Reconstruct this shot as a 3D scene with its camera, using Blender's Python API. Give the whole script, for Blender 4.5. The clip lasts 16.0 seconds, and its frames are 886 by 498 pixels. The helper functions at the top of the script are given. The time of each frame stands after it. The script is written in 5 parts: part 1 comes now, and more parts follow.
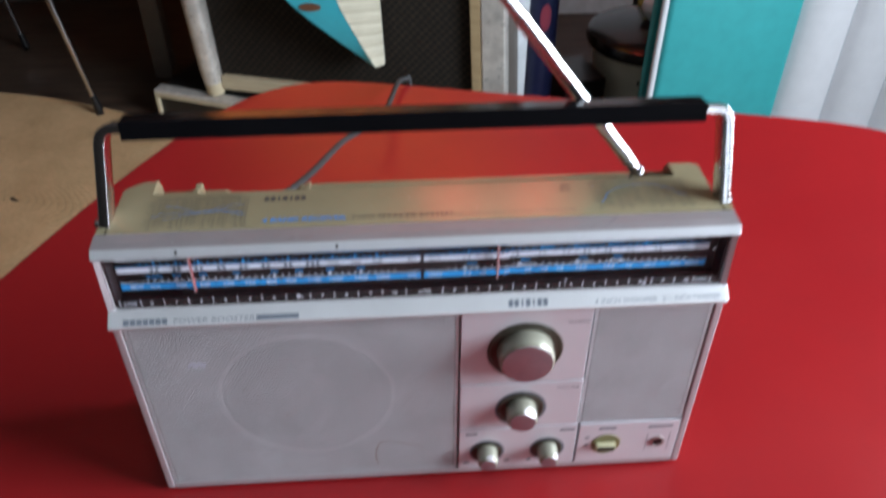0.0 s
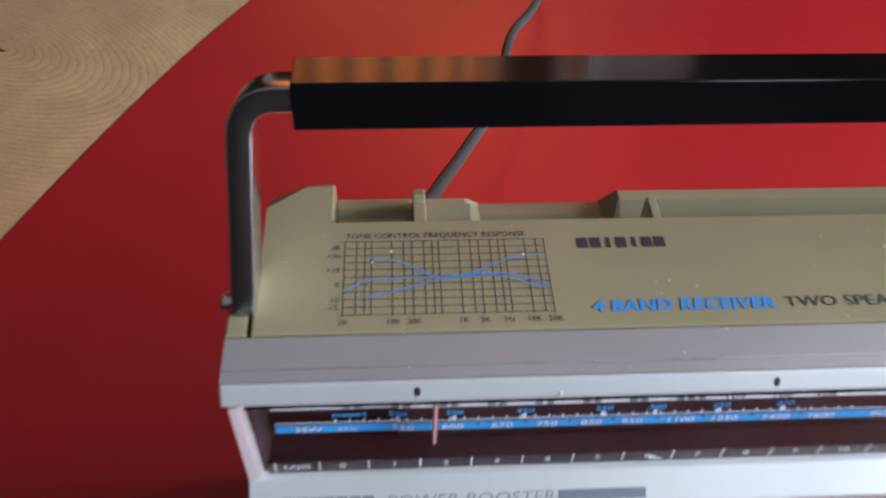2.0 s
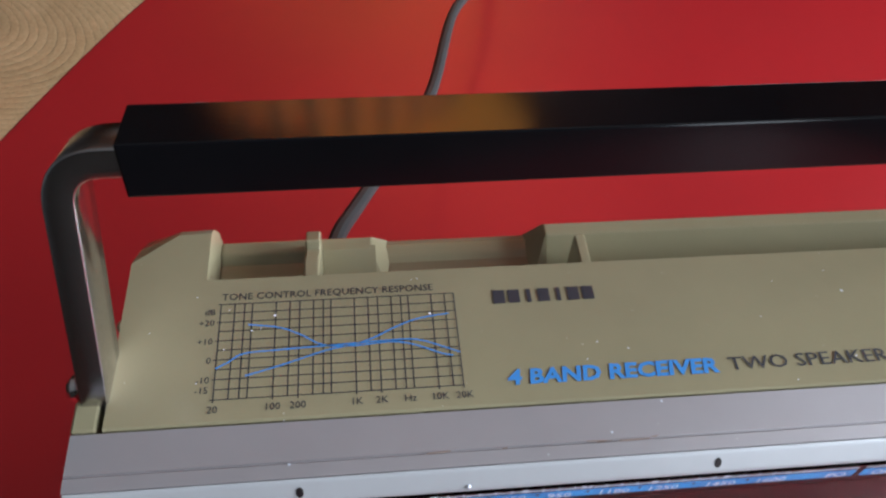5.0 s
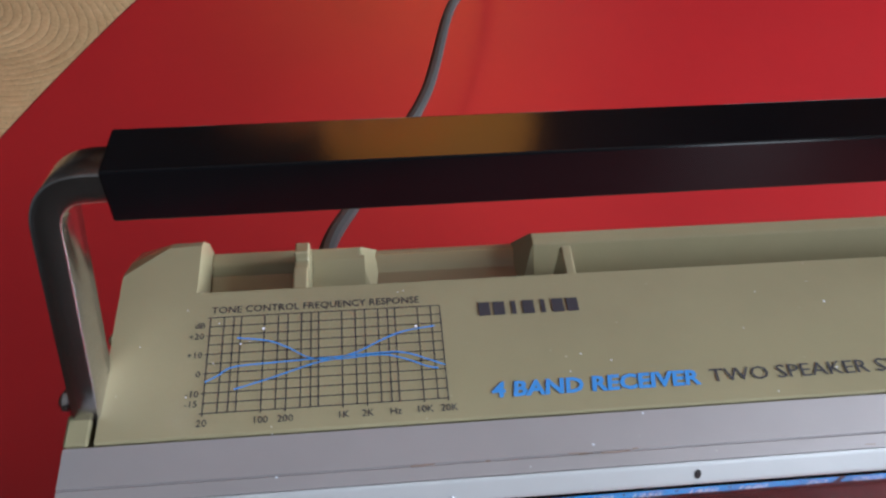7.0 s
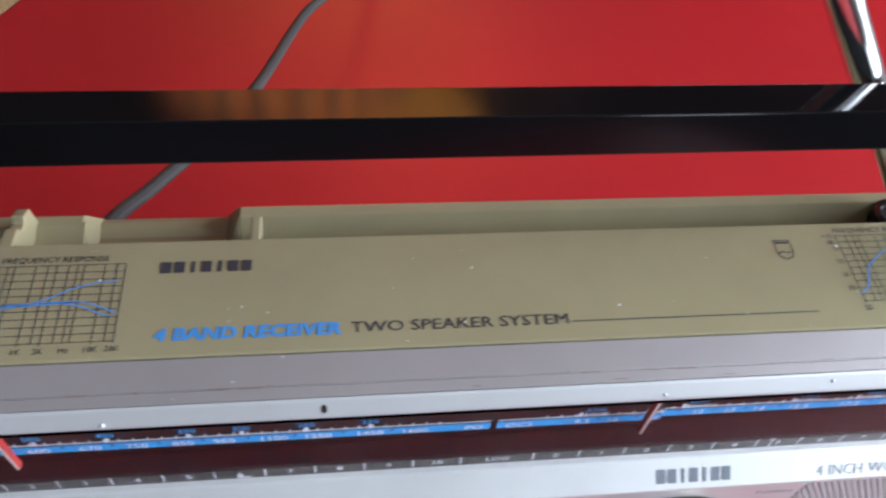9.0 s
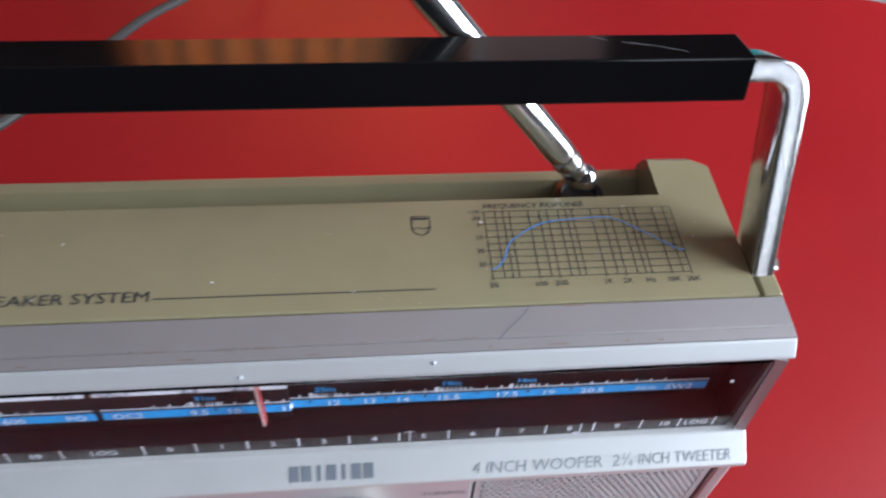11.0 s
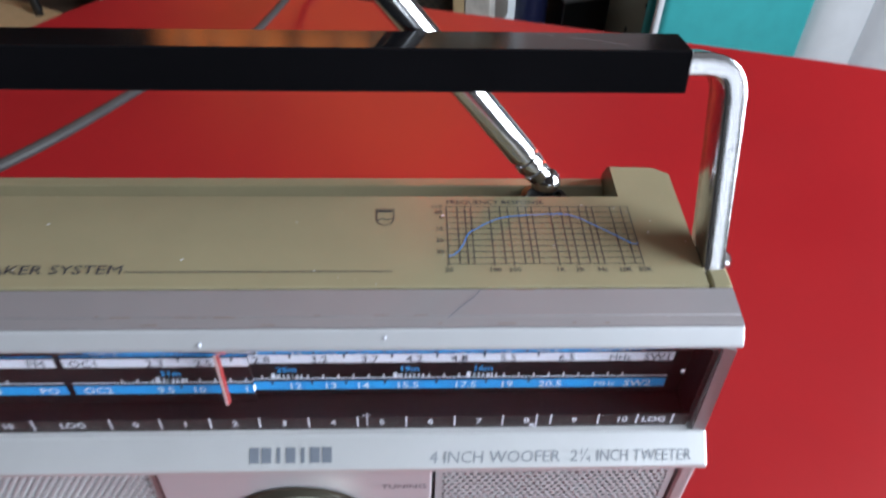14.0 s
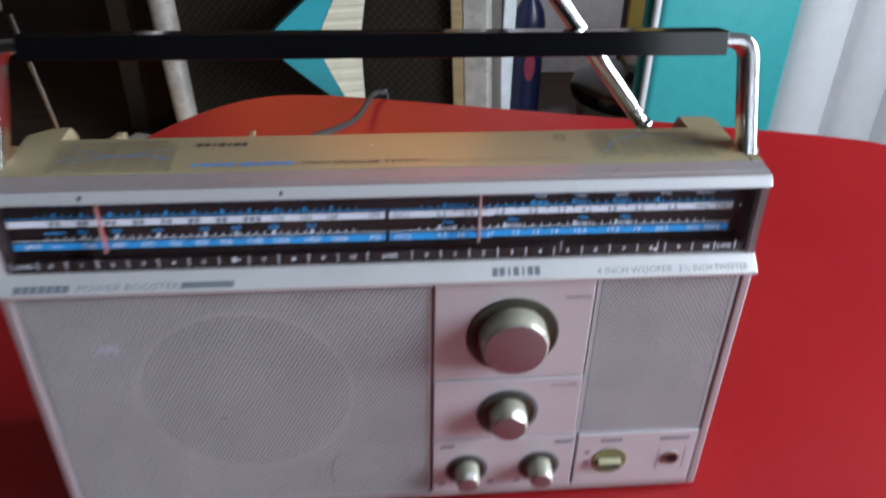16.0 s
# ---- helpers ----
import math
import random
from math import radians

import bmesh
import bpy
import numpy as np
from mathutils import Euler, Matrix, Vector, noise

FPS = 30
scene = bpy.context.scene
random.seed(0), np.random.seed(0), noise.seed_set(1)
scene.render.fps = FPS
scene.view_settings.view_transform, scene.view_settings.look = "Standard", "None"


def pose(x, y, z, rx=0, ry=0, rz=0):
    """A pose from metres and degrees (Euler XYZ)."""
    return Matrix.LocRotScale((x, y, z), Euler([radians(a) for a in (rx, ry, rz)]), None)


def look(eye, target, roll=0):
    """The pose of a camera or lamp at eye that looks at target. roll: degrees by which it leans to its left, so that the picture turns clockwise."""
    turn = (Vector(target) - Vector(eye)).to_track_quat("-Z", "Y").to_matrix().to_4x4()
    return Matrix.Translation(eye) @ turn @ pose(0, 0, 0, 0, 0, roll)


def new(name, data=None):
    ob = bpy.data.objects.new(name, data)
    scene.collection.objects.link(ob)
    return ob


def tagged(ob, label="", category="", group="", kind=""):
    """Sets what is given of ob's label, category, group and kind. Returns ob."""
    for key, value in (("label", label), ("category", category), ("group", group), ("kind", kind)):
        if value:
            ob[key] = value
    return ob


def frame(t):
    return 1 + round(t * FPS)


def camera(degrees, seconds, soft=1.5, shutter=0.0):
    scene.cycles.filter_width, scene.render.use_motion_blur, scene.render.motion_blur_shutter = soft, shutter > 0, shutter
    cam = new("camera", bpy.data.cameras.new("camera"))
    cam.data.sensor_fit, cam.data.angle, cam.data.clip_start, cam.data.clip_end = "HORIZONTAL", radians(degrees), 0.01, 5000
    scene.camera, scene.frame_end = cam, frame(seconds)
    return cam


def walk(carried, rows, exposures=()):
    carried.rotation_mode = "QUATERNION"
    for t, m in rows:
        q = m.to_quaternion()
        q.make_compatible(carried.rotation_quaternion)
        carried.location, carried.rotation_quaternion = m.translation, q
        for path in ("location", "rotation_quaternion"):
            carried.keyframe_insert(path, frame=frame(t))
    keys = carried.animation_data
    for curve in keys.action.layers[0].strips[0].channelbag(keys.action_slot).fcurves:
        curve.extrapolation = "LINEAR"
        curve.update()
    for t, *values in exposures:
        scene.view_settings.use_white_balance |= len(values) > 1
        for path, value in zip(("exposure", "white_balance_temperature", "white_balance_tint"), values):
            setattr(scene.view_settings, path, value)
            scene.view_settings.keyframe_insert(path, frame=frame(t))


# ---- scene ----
cam = camera(57.99, 16.0, soft=2.3, shutter=0.8)
PATH = [
    (0, (-0.01099, -0.30507, 0.42842), (0.09542, 1.25146, -0.82294), 0.09),
    (0.3, (-0.01314, -0.28850, 0.41447), (0.07799, 1.22431, -0.89055), -0.53),
    (0.5, (-0.02878, -0.26845, 0.41657), (0.08812, 1.22612, -0.90730), -0.35),
    (1, (-0.09370, -0.19448, 0.40343), (0.06617, 1.22741, -0.99395), 1.93),
    (1.5, (-0.12606, -0.12400, 0.35777), (-0.00054, 1.23484, -1.10435), 1.35),
    (2, (-0.12446, -0.08005, 0.33146), (-0.01162, 1.21073, -1.19208), 2.77),
    (2.5, (-0.11281, -0.06854, 0.31920), (0.08254, 1.21186, -1.20475), 4.91),
    (3, (-0.11822, -0.06845, 0.32167), (0.06492, 1.22118, -1.19600), 4.48),
    (3.5, (-0.10890, -0.05669, 0.31847), (0.07235, 1.21295, -1.21619), 4.16),
    (4, (-0.10845, -0.04744, 0.31934), (0.07541, 1.19533, -1.23685), 4.20),
    (6.3, (-0.10229, -0.04707, 0.33214), (0.06334, 1.12749, -1.27814), 3.45),
    (6.5, (-0.10260, -0.04430, 0.33240), (0.06964, 1.13172, -1.27611), 3.51),
    (7, (-0.10147, -0.04381, 0.33077), (0.05786, 1.12235, -1.28623), 3.42),
    (7.5, (-0.08460, -0.05599, 0.33761), (0.15357, 1.09571, -1.28005), 6.44),
    (8, (-0.06150, -0.06761, 0.34212), (0.19908, 1.10730, -1.25528), 8.19),
    (8.5, (-0.04503, -0.07274, 0.34224), (0.18909, 1.12699, -1.24074), 6.97),
    (9, (-0.03525, -0.07292, 0.34793), (0.19267, 1.11294, -1.24637), 7.04),
    (9.5, (-0.02041, -0.07971, 0.35043), (0.24686, 1.11584, -1.23047), 8.29),
    (10, (-0.00750, -0.08359, 0.36651), (0.26802, 1.16642, -1.17022), 8.90),
    (10.2, (0.02154, -0.09030, 0.35531), (0.27108, 1.14693, -1.19613), 7.50),
    (12.3, (0.08086, -0.06808, 0.32745), (0.23519, 1.21860, -1.19591), 3.65),
    (12.5, (0.08184, -0.06775, 0.32766), (0.25319, 1.20785, -1.20318), 4.30),
    (13, (0.08398, -0.07136, 0.33153), (0.24443, 1.21811, -1.18884), 3.68),
    (13.5, (0.08555, -0.08083, 0.32752), (0.22839, 1.23298, -1.17364), 2.59),
    (14, (0.08417, -0.10853, 0.32486), (0.17245, 1.31460, -1.07760), 2.37),
    (14.5, (0.06355, -0.14108, 0.29774), (0.21913, 1.41558, -0.94830), 3.20),
    (15, (0.03881, -0.18284, 0.28018), (0.28311, 1.45621, -0.83956), 4.57),
    (15.5, (0.01629, -0.23365, 0.31884), (0.20213, 1.44947, -0.74538), 2.84),
    (16, (-0.00286, -0.27689, 0.34203), (0.15098, 1.38257, -0.76365), 1.17),
]
EXPOSURES = ((0, -0.07), (0.5, -0.01), (1, 0.1), (2.5, 0.16), (4, 0.12), (6.5, 0.17), (8, 0.27), (9, 0.23), (9.5, 0.15), (10, 0.02), (12.3, -0.10), (13.5, -0.05), (14.5, -0.03), (15, -0.10), (16, -0.24))
walk(cam, [(t, look(eye, target, roll)) for t, eye, target, roll in PATH], EXPOSURES)


# ---- light ----
world = bpy.data.worlds.new("sky_world")
scene.world = world
world.use_nodes = True
wn = world.node_tree.nodes
sky = wn.new("ShaderNodeTexSky")
sky.sky_type, sky.sun_disc = "NISHITA", False
sky.sun_elevation, sky.sun_rotation = radians(38), radians(100)
wn["Background"].inputs["Strength"].default_value = 0.10
world.node_tree.links.new(sky.outputs[0], wn["Background"].inputs["Color"])


def area_lamp(name, m, size_x, size_y, power, color):
    d = bpy.data.lights.new(name, "AREA")
    d.shape, d.size, d.size_y, d.energy, d.color = "RECTANGLE", size_x, size_y, power, color
    ob = new(name, d)
    ob.matrix_world = m
    return ob


# daylight through the window openings: in the right wall and behind the camera to the right
area_lamp("window_light", look((1.53, -0.22, 0.61), (0.0, -0.14, 0.26)), 1.20, 1.00, 114, (0.80, 0.895, 1.0))
area_lamp("window_light", look((1.26, -2.29, 0.82), (0.9, 0.0, 0.3)), 0.40, 1.54, 10, (0.79, 0.89, 1.0))

# ---- materials ----


class Mat:
    """A node material on the principled shader."""

    def __init__(self, name, color, rough=0.5, metal=0.0, spec=0.5):
        self.m = bpy.data.materials.new(name)
        self.m.use_nodes = True
        self.n, self.l = self.m.node_tree.nodes, self.m.node_tree.links
        self.p = self.n["Principled BSDF"]
        self.p.inputs["Base Color"].default_value = (*color, 1)
        self.p.inputs["Roughness"].default_value = rough
        self.p.inputs["Metallic"].default_value = metal
        self.p.inputs["Specular IOR Level"].default_value = spec
        self.co = self.n.new("ShaderNodeTexCoord").outputs["Object"]

    def noise(self, scale, detail=4.0, stretch=None, rough=0.6):
        t = self.n.new("ShaderNodeTexNoise")
        t.inputs["Scale"].default_value, t.inputs["Detail"].default_value = scale, detail
        t.inputs["Roughness"].default_value = rough
        src = self.co
        if stretch:
            mp = self.n.new("ShaderNodeMapping")
            mp.inputs["Scale"].default_value = stretch
            self.l.new(src, mp.inputs["Vector"])
            src = mp.outputs["Vector"]
        self.l.new(src, t.inputs["Vector"])
        return t.outputs["Fac"]

    def ramp(self, fac, *stops):
        r = self.n.new("ShaderNodeValToRGB")
        while len(r.color_ramp.elements) < len(stops):
            r.color_ramp.elements.new(0.5)
        for e, (at, c) in zip(r.color_ramp.elements, stops):
            e.position, e.color = at, (*c, 1) if len(c) == 3 else c
        self.l.new(fac, r.inputs["Fac"])
        return r.outputs["Color"]

    def mix(self, fac, a, b, mode="MIX"):
        x = self.n.new("ShaderNodeMix")
        x.data_type, x.blend_type = "RGBA", mode
        for sock, v in ((x.inputs[0], fac), (x.inputs[6], a), (x.inputs[7], b)):
            if isinstance(v, (int, float)):
                sock.default_value = v
            elif isinstance(v, tuple):
                sock.default_value = (*v, 1)
            else:
                self.l.new(v, sock)
        return x.outputs[2]

    def math(self, op, a, b):
        x = self.n.new("ShaderNodeMath")
        x.operation = op
        for sock, v in zip(x.inputs, (a, b)):
            if isinstance(v, (int, float)):
                sock.default_value = v
            else:
                self.l.new(v, sock)
        return x.outputs[0]

    def color(self, out):
        self.l.new(out, self.p.inputs["Base Color"])
        return self

    def rough(self, fac, lo, hi):
        r = self.n.new("ShaderNodeMapRange")
        r.inputs["To Min"].default_value, r.inputs["To Max"].default_value = lo, hi
        self.l.new(fac, r.inputs["Value"])
        self.l.new(r.outputs[0], self.p.inputs["Roughness"])
        return self

    def bump(self, height, strength=0.3, dist=0.001):
        b = self.n.new("ShaderNodeBump")
        b.inputs["Strength"].default_value, b.inputs["Distance"].default_value = strength, dist
        self.l.new(height, b.inputs["Height"])
        self.l.new(b.outputs[0], self.p.inputs["Normal"])
        return self


def plastic(name, color, rough, spec=0.5, metal=0.0, dust=0.0, vary=0.12, bump=0.15):
    """Moulded or painted plastic: faint mottling, fine grain, specks of dust."""
    m = Mat(name, color, rough, metal, spec)
    dark = tuple(c * (1 - vary) for c in color)
    light = tuple(min(1, c * (1 + vary)) for c in color)
    base = m.ramp(m.noise(28, 5), (0.3, dark), (0.7, light))
    if dust:
        specks = m.ramp(m.noise(900, 2), (0.76, (0, 0, 0)), (0.80, (dust, dust, dust)))
        base = m.mix(specks, base, (0.75, 0.73, 0.68))
    m.color(base)
    m.rough(m.noise(60, 6), rough * 0.85, min(1, rough * 1.2))
    if bump:
        m.bump(m.noise(1800, 2), bump, 0.0002)
    return m.m


def metal(name, color, rough, stretch=None, vary=0.1, scratch=0.0):
    m = Mat(name, color, rough, 1.0)
    n = m.noise(500, 3, stretch) if stretch else m.noise(120, 5)
    m.color(m.ramp(n, (0.3, tuple(c * (1 - vary) for c in color)), (0.7, tuple(min(1, c * (1 + vary)) for c in color))))
    m.rough(m.noise(45, 6), rough * 0.8, rough * 1.3)
    m.bump(n, 0.04 + scratch, 0.0002)
    return m.m


OLIVE = plastic("olive_plastic", (0.264, 0.233, 0.144), 0.20, 0.5, 0, 0.35, 0.06, 0.08)
OLIVE_REAR = plastic("olive_plastic_rear", (0.20, 0.165, 0.10), 0.5, 0.4, 0, 0, 0.06, 0.2)
SILVER_BEVEL = plastic("silver_paint_matt", (0.375, 0.350, 0.362), 0.42, 0.5, 0.55, 0.4, 0.05, 0.1)
SILVER_BRIGHT = plastic("silver_paint_bright", (0.62, 0.63, 0.65), 0.46, 0.5, 0.45, 0.2, 0.04, 0.05)
SILVER_LIP = plastic("silver_paint_lip", (0.52, 0.53, 0.555), 0.45, 0.5, 0.35, 0.2, 0.04, 0.05)
SILVER_PANEL = plastic("pale_silver_panel", (0.60, 0.60, 0.64), 0.42, 0.5, 0.35, 0, 0.03, 0.04)
SILVER_SIDE = plastic("silver_grey_trim", (0.46, 0.43, 0.45), 0.38, 0.5, 0.4, 0, 0.05)
GRILLE = plastic("silver_painted_steel", (0.53, 0.56, 0.585), 0.42, 0.5, 0.25, 0, 0.10, 0.05)
SPEAKER_RIM = plastic("speaker_gasket", (0.42, 0.38, 0.38), 0.7)
SPEAKER_DARK = plastic("speaker_cloth", (0.20, 0.197, 0.20), 0.9, 0.2, 0, 0, 0.2)
SPEAKER_CONE = plastic("speaker_cone", (0.050, 0.044, 0.047), 0.7, 0.3, 0, 0, 0.2)
KNOB = plastic("knob_grey_plastic", (0.33, 0.325, 0.26), 0.24, 0.5, 0.30, 0, 0.04, 0.04)
KNOB_CAP = metal("knob_cap_aluminium", (0.38, 0.355, 0.39), 0.48, None, 0.06)
# olive darkened to hold the knob recesses' shade; also on the slider ribs
KNOB_WELL = plastic("recess_shade_and_rib_dark", (0.045, 0.040, 0.030), 0.4, 0.5, 0, 0, 0.1)
CHROME = metal("chrome", (0.80, 0.80, 0.82), 0.17, None, 0.03)
STEEL = metal("polished_steel", (0.60, 0.585, 0.60), 0.17, (60, 1, 1), 0.12, 0.06)
GRIP = plastic("black_gloss_plastic", (0.004, 0.004, 0.005), 0.11, 0.27, 0, 0, 0.2, 0.03)
INK = plastic("dark_print", (0.035, 0.035, 0.045), 0.5, 0.3, 0, 0, 0.1, 0)
INK_BLUE = plastic("blue_print", (0.045, 0.23, 0.58), 0.45, 0.3, 0, 0, 0.05, 0)
INK_GREY = plastic("grey_print", (0.16, 0.18, 0.22), 0.45, 0.3, 0, 0, 0.1, 0)
INK_PALE = plastic("pale_grey_print", (0.27, 0.29, 0.33), 0.45, 0.3, 0, 0, 0.1, 0)
DIAL_BLACK = plastic("dial_black", (0.014, 0.009, 0.010), 0.45, 0.4, 0, 0, 0.2, 0)
DIAL_WHITE = plastic("dial_white", (0.60, 0.63, 0.72), 0.5, 0.4, 0, 0, 0.03, 0)
DIAL_BLUE = plastic("dial_blue", (0.022, 0.27, 0.63), 0.5, 0.4, 0, 0, 0.04, 0)
DIAL_INK = plastic("dial_ink", (0.05, 0.05, 0.07), 0.5, 0.3, 0, 0, 0.05, 0)
POINTER = plastic("pointer_red", (0.26, 0.022, 0.020), 0.4, 0.5, 0, 0, 0.05, 0)
ORANGE_BROWN = plastic("orange_brown_enamel", (0.30, 0.13, 0.07), 0.4)
RUST = plastic("brown_stain", (0.28, 0.20, 0.17), 0.7)
# pale tone for the light that glints off the red pointers' fronts
POINTER_GLINT = plastic("pointer_glint_pale", (0.42, 0.33, 0.33), 0.35, 0.5, 0, 0, 0.05, 0)
CABLE = plastic("grey_rubber", (0.022, 0.022, 0.023), 0.55, 0.4, 0, 0, 0.15)
SOCKET = metal("jack_metal", (0.45, 0.44, 0.42), 0.3)
SWITCH = plastic("switch_cream_plastic", (0.42, 0.40, 0.26), 0.4)
SWITCH_WELL = plastic("switch_recess_plastic", (0.17, 0.155, 0.07), 0.5)


def make_glass():
    m = Mat("dial_glass", (1, 1, 1), 0.04)
    m.p.inputs["Transmission Weight"].default_value = 1.0
    m.p.inputs["IOR"].default_value = 1.14
    m.p.inputs["Base Color"].default_value = (0.93, 0.92, 0.92, 1)
    return m.m


GLASS = make_glass()


def make_table_red():
    m = Mat("red_laminate", (0.34, 0.012, 0.014), 0.33, 0, 0.46)
    base = m.ramp(m.noise(6, 4), (0.3, (0.246, 0.0085, 0.0115)), (0.7, (0.281, 0.0110, 0.0135)))
    specks = m.ramp(m.noise(420, 2), (0.75, (0, 0, 0)), (0.82, (0.10, 0.10, 0.10)))
    m.color(m.mix(specks, base, (0.6, 0.45, 0.4)))
    m.rough(m.noise(14, 6), 0.27, 0.40)
    m.bump(m.noise(260, 3), 0.06, 0.0004)
    return m.m


TABLE_RED = make_table_red()
TABLE_EDGE = metal("table_edge_aluminium", (0.6, 0.6, 0.6), 0.35)


def make_floor():
    m = Mat("dark_floor_boards", (0.05, 0.03, 0.02), 0.5)
    m.color(m.ramp(m.noise(3, 6, (1, 14, 1)), (0.3, (0.035, 0.022, 0.016)), (0.7, (0.085, 0.055, 0.038))))
    m.rough(m.noise(9, 5), 0.35, 0.6)
    return m.m


def make_jute():
    m = Mat("jute_braid", (0.42, 0.30, 0.17), 0.95, 0, 0.2)
    a = m.ramp(m.noise(220, 4), (0.25, (0.64, 0.40, 0.21)), (0.75, (0.82, 0.56, 0.31)))
    b = m.ramp(m.noise(7, 3), (0.35, (0.82, 0.80, 0.77)), (0.65, (1.0, 1.0, 1.0)))
    m.color(m.mix(1.0, a, b, "MULTIPLY"))
    m.bump(m.noise(300, 4), 0.5, 0.002)
    return m.m


def make_weave():
    m = Mat("brown_woven_cloth", (0.03, 0.024, 0.018), 0.85, 0, 0.3)
    w = m.n.new("ShaderNodeTexChecker")
    w.inputs["Scale"].default_value = 95
    m.l.new(m.co, w.inputs["Vector"])
    base = m.ramp(m.noise(60, 4), (0.3, (0.018, 0.013, 0.009)), (0.7, (0.037, 0.026, 0.017)))
    m.color(m.mix(w.outputs["Fac"], base, (0.012, 0.010, 0.008)))
    m.bump(w.outputs["Fac"], 0.6, 0.002)
    return m.m


def wood(name, a, b, rough=0.5):
    m = Mat(name, a, rough)
    m.color(m.ramp(m.noise(9, 6, (1, 1, 9)), (0.3, a), (0.7, b)))
    m.rough(m.noise(20, 5), rough * 0.8, rough * 1.2)
    m.bump(m.noise(60, 4, (1, 1, 6)), 0.15, 0.001)
    return m.m


FLOOR = make_floor()
JUTE = make_jute()
WEAVE = make_weave()
WALL_DARK = plastic("dark_wall_paint", (0.065, 0.056, 0.049), 0.8, 0.3, 0, 0, 0.1, 0.3)
# unseen front wall, darkened so the steel handle arm reflects black
WALL_FRONT = plastic("unseen_front_wall_dark", (0.030, 0.026, 0.022), 0.8, 0.3, 0, 0, 0.1, 0.3)
# unseen side walls and ceiling, toned down to hold back bounced fill light
WALL = plastic("grey_wall_paint", (0.11, 0.11, 0.11), 0.85, 0.3, 0, 0, 0.05, 0.3)
CEILING = plastic("ceiling_paint", (0.22, 0.215, 0.205), 0.9, 0.3, 0, 0, 0.03, 0.2)
CREAM = wood("cream_painted_wood", (0.52, 0.43, 0.28), (0.66, 0.57, 0.40))
PALE_WOOD = wood("pale_wood", (0.36, 0.25, 0.13), (0.50, 0.37, 0.21))
FOIL = plastic("crinkled_silver_sleeve", (0.66, 0.62, 0.57), 0.28, 0.6, 0.35, 0, 0.25, 0.5)
TEAL = plastic("teal_vinyl", (0.040, 0.34, 0.35), 0.38, 0.5, 0, 0, 0.07, 0.3)
TEAL_PAINT = plastic("teal_paint", (0.05, 0.42, 0.50), 0.35, 0.5, 0, 0, 0.05)
WHITE_VINYL = plastic("white_vinyl", (0.65, 0.65, 0.67), 0.4, 0.5, 0, 0, 0.04, 0.3)
CREAM_RIB = plastic("cream_ribs", (0.62, 0.57, 0.44), 0.5, 0.5, 0, 0, 0.06)
BLACK = plastic("black_plastic", (0.012, 0.012, 0.013), 0.3, 0.5, 0, 0, 0.2)
BIN_CREAM = plastic("cream_enamel", (0.60, 0.56, 0.45), 0.35, 0.5, 0, 0, 0.05)
LID_BLACK = plastic("black_lid_enamel", (0.008, 0.008, 0.009), 0.16, 0.45, 0, 0, 0.2)
NAVY = plastic("navy_plastic", (0.015, 0.018, 0.06), 0.3)
PINK = plastic("pink_label", (0.60, 0.10, 0.16), 0.45)
GREY_BOARD = plastic("grey_board", (0.68, 0.71, 0.74), 0.5)
YELLOW = plastic("yellow_board", (0.60, 0.50, 0.12), 0.5)
TAUPE = plastic("taupe_paint", (0.12, 0.10, 0.085), 0.5)


def make_glow(name, color, strength):
    m = Mat(name, color, 0.6)
    m.p.inputs["Emission Color"].default_value = (*color, 1)
    m.p.inputs["Emission Strength"].default_value = strength
    return m.m


LAMP_ORANGE = make_glow("orange_lampshade", (1.0, 0.40, 0.07), 1.7)
# glow of an added, unseen source for the amber bands in the grip
GLOW_AMBER = make_glow("amber_reflection_glow", (1.0, 0.47, 0.16), 0.9)
LAMP_RED = make_glow("red_lampshade", (1.0, 0.10, 0.06), 20.0)


# ---- building helpers ----
def part(name, bm, material, parent, label="", kind="", smooth=False):
    """Links a bmesh as one mesh object, under a thing or a part when one is given."""
    me = bpy.data.meshes.new(name)
    bm.normal_update()
    bm.to_mesh(me)
    bm.free()
    if smooth:
        me.shade_smooth()
        me.set_sharp_from_angle(angle=radians(35))
    for m in material if isinstance(material, (list, tuple)) else [material]:
        me.materials.append(m)
    ob = new(name, me)
    if parent:
        ob.parent = parent
    return tagged(ob, label, kind=kind)


def thing(name, label, category, m=Matrix(), group="", kind=""):
    ob = new(name)
    ob.matrix_world = m
    ob.empty_display_size = 0.05
    return tagged(ob, label, category, group, kind)


def box(bm, x0, x1, y0, y1, z0, z1, bevel=0.0, segments=2, m=None):
    made = bmesh.ops.create_cube(bm, size=1)["verts"]
    for v in made:
        v.co = Vector((x0 if v.co.x < 0 else x1, y0 if v.co.y < 0 else y1, z0 if v.co.z < 0 else z1))
    if bevel:
        edges = list({e for v in made for e in v.link_edges})
        got = bmesh.ops.bevel(bm, geom=edges, offset=bevel, segments=segments, affect="EDGES", profile=0.5)
        made = list({v for f in got["faces"] for v in f.verts} | {v for v in made if v.is_valid})
    if m:
        for v in made:
            v.co = m @ v.co
    return bm


def boxes(*dims, bevel=0.0, segments=2):
    bm = bmesh.new()
    for d in dims:
        box(bm, *d, bevel, segments)
    return bm


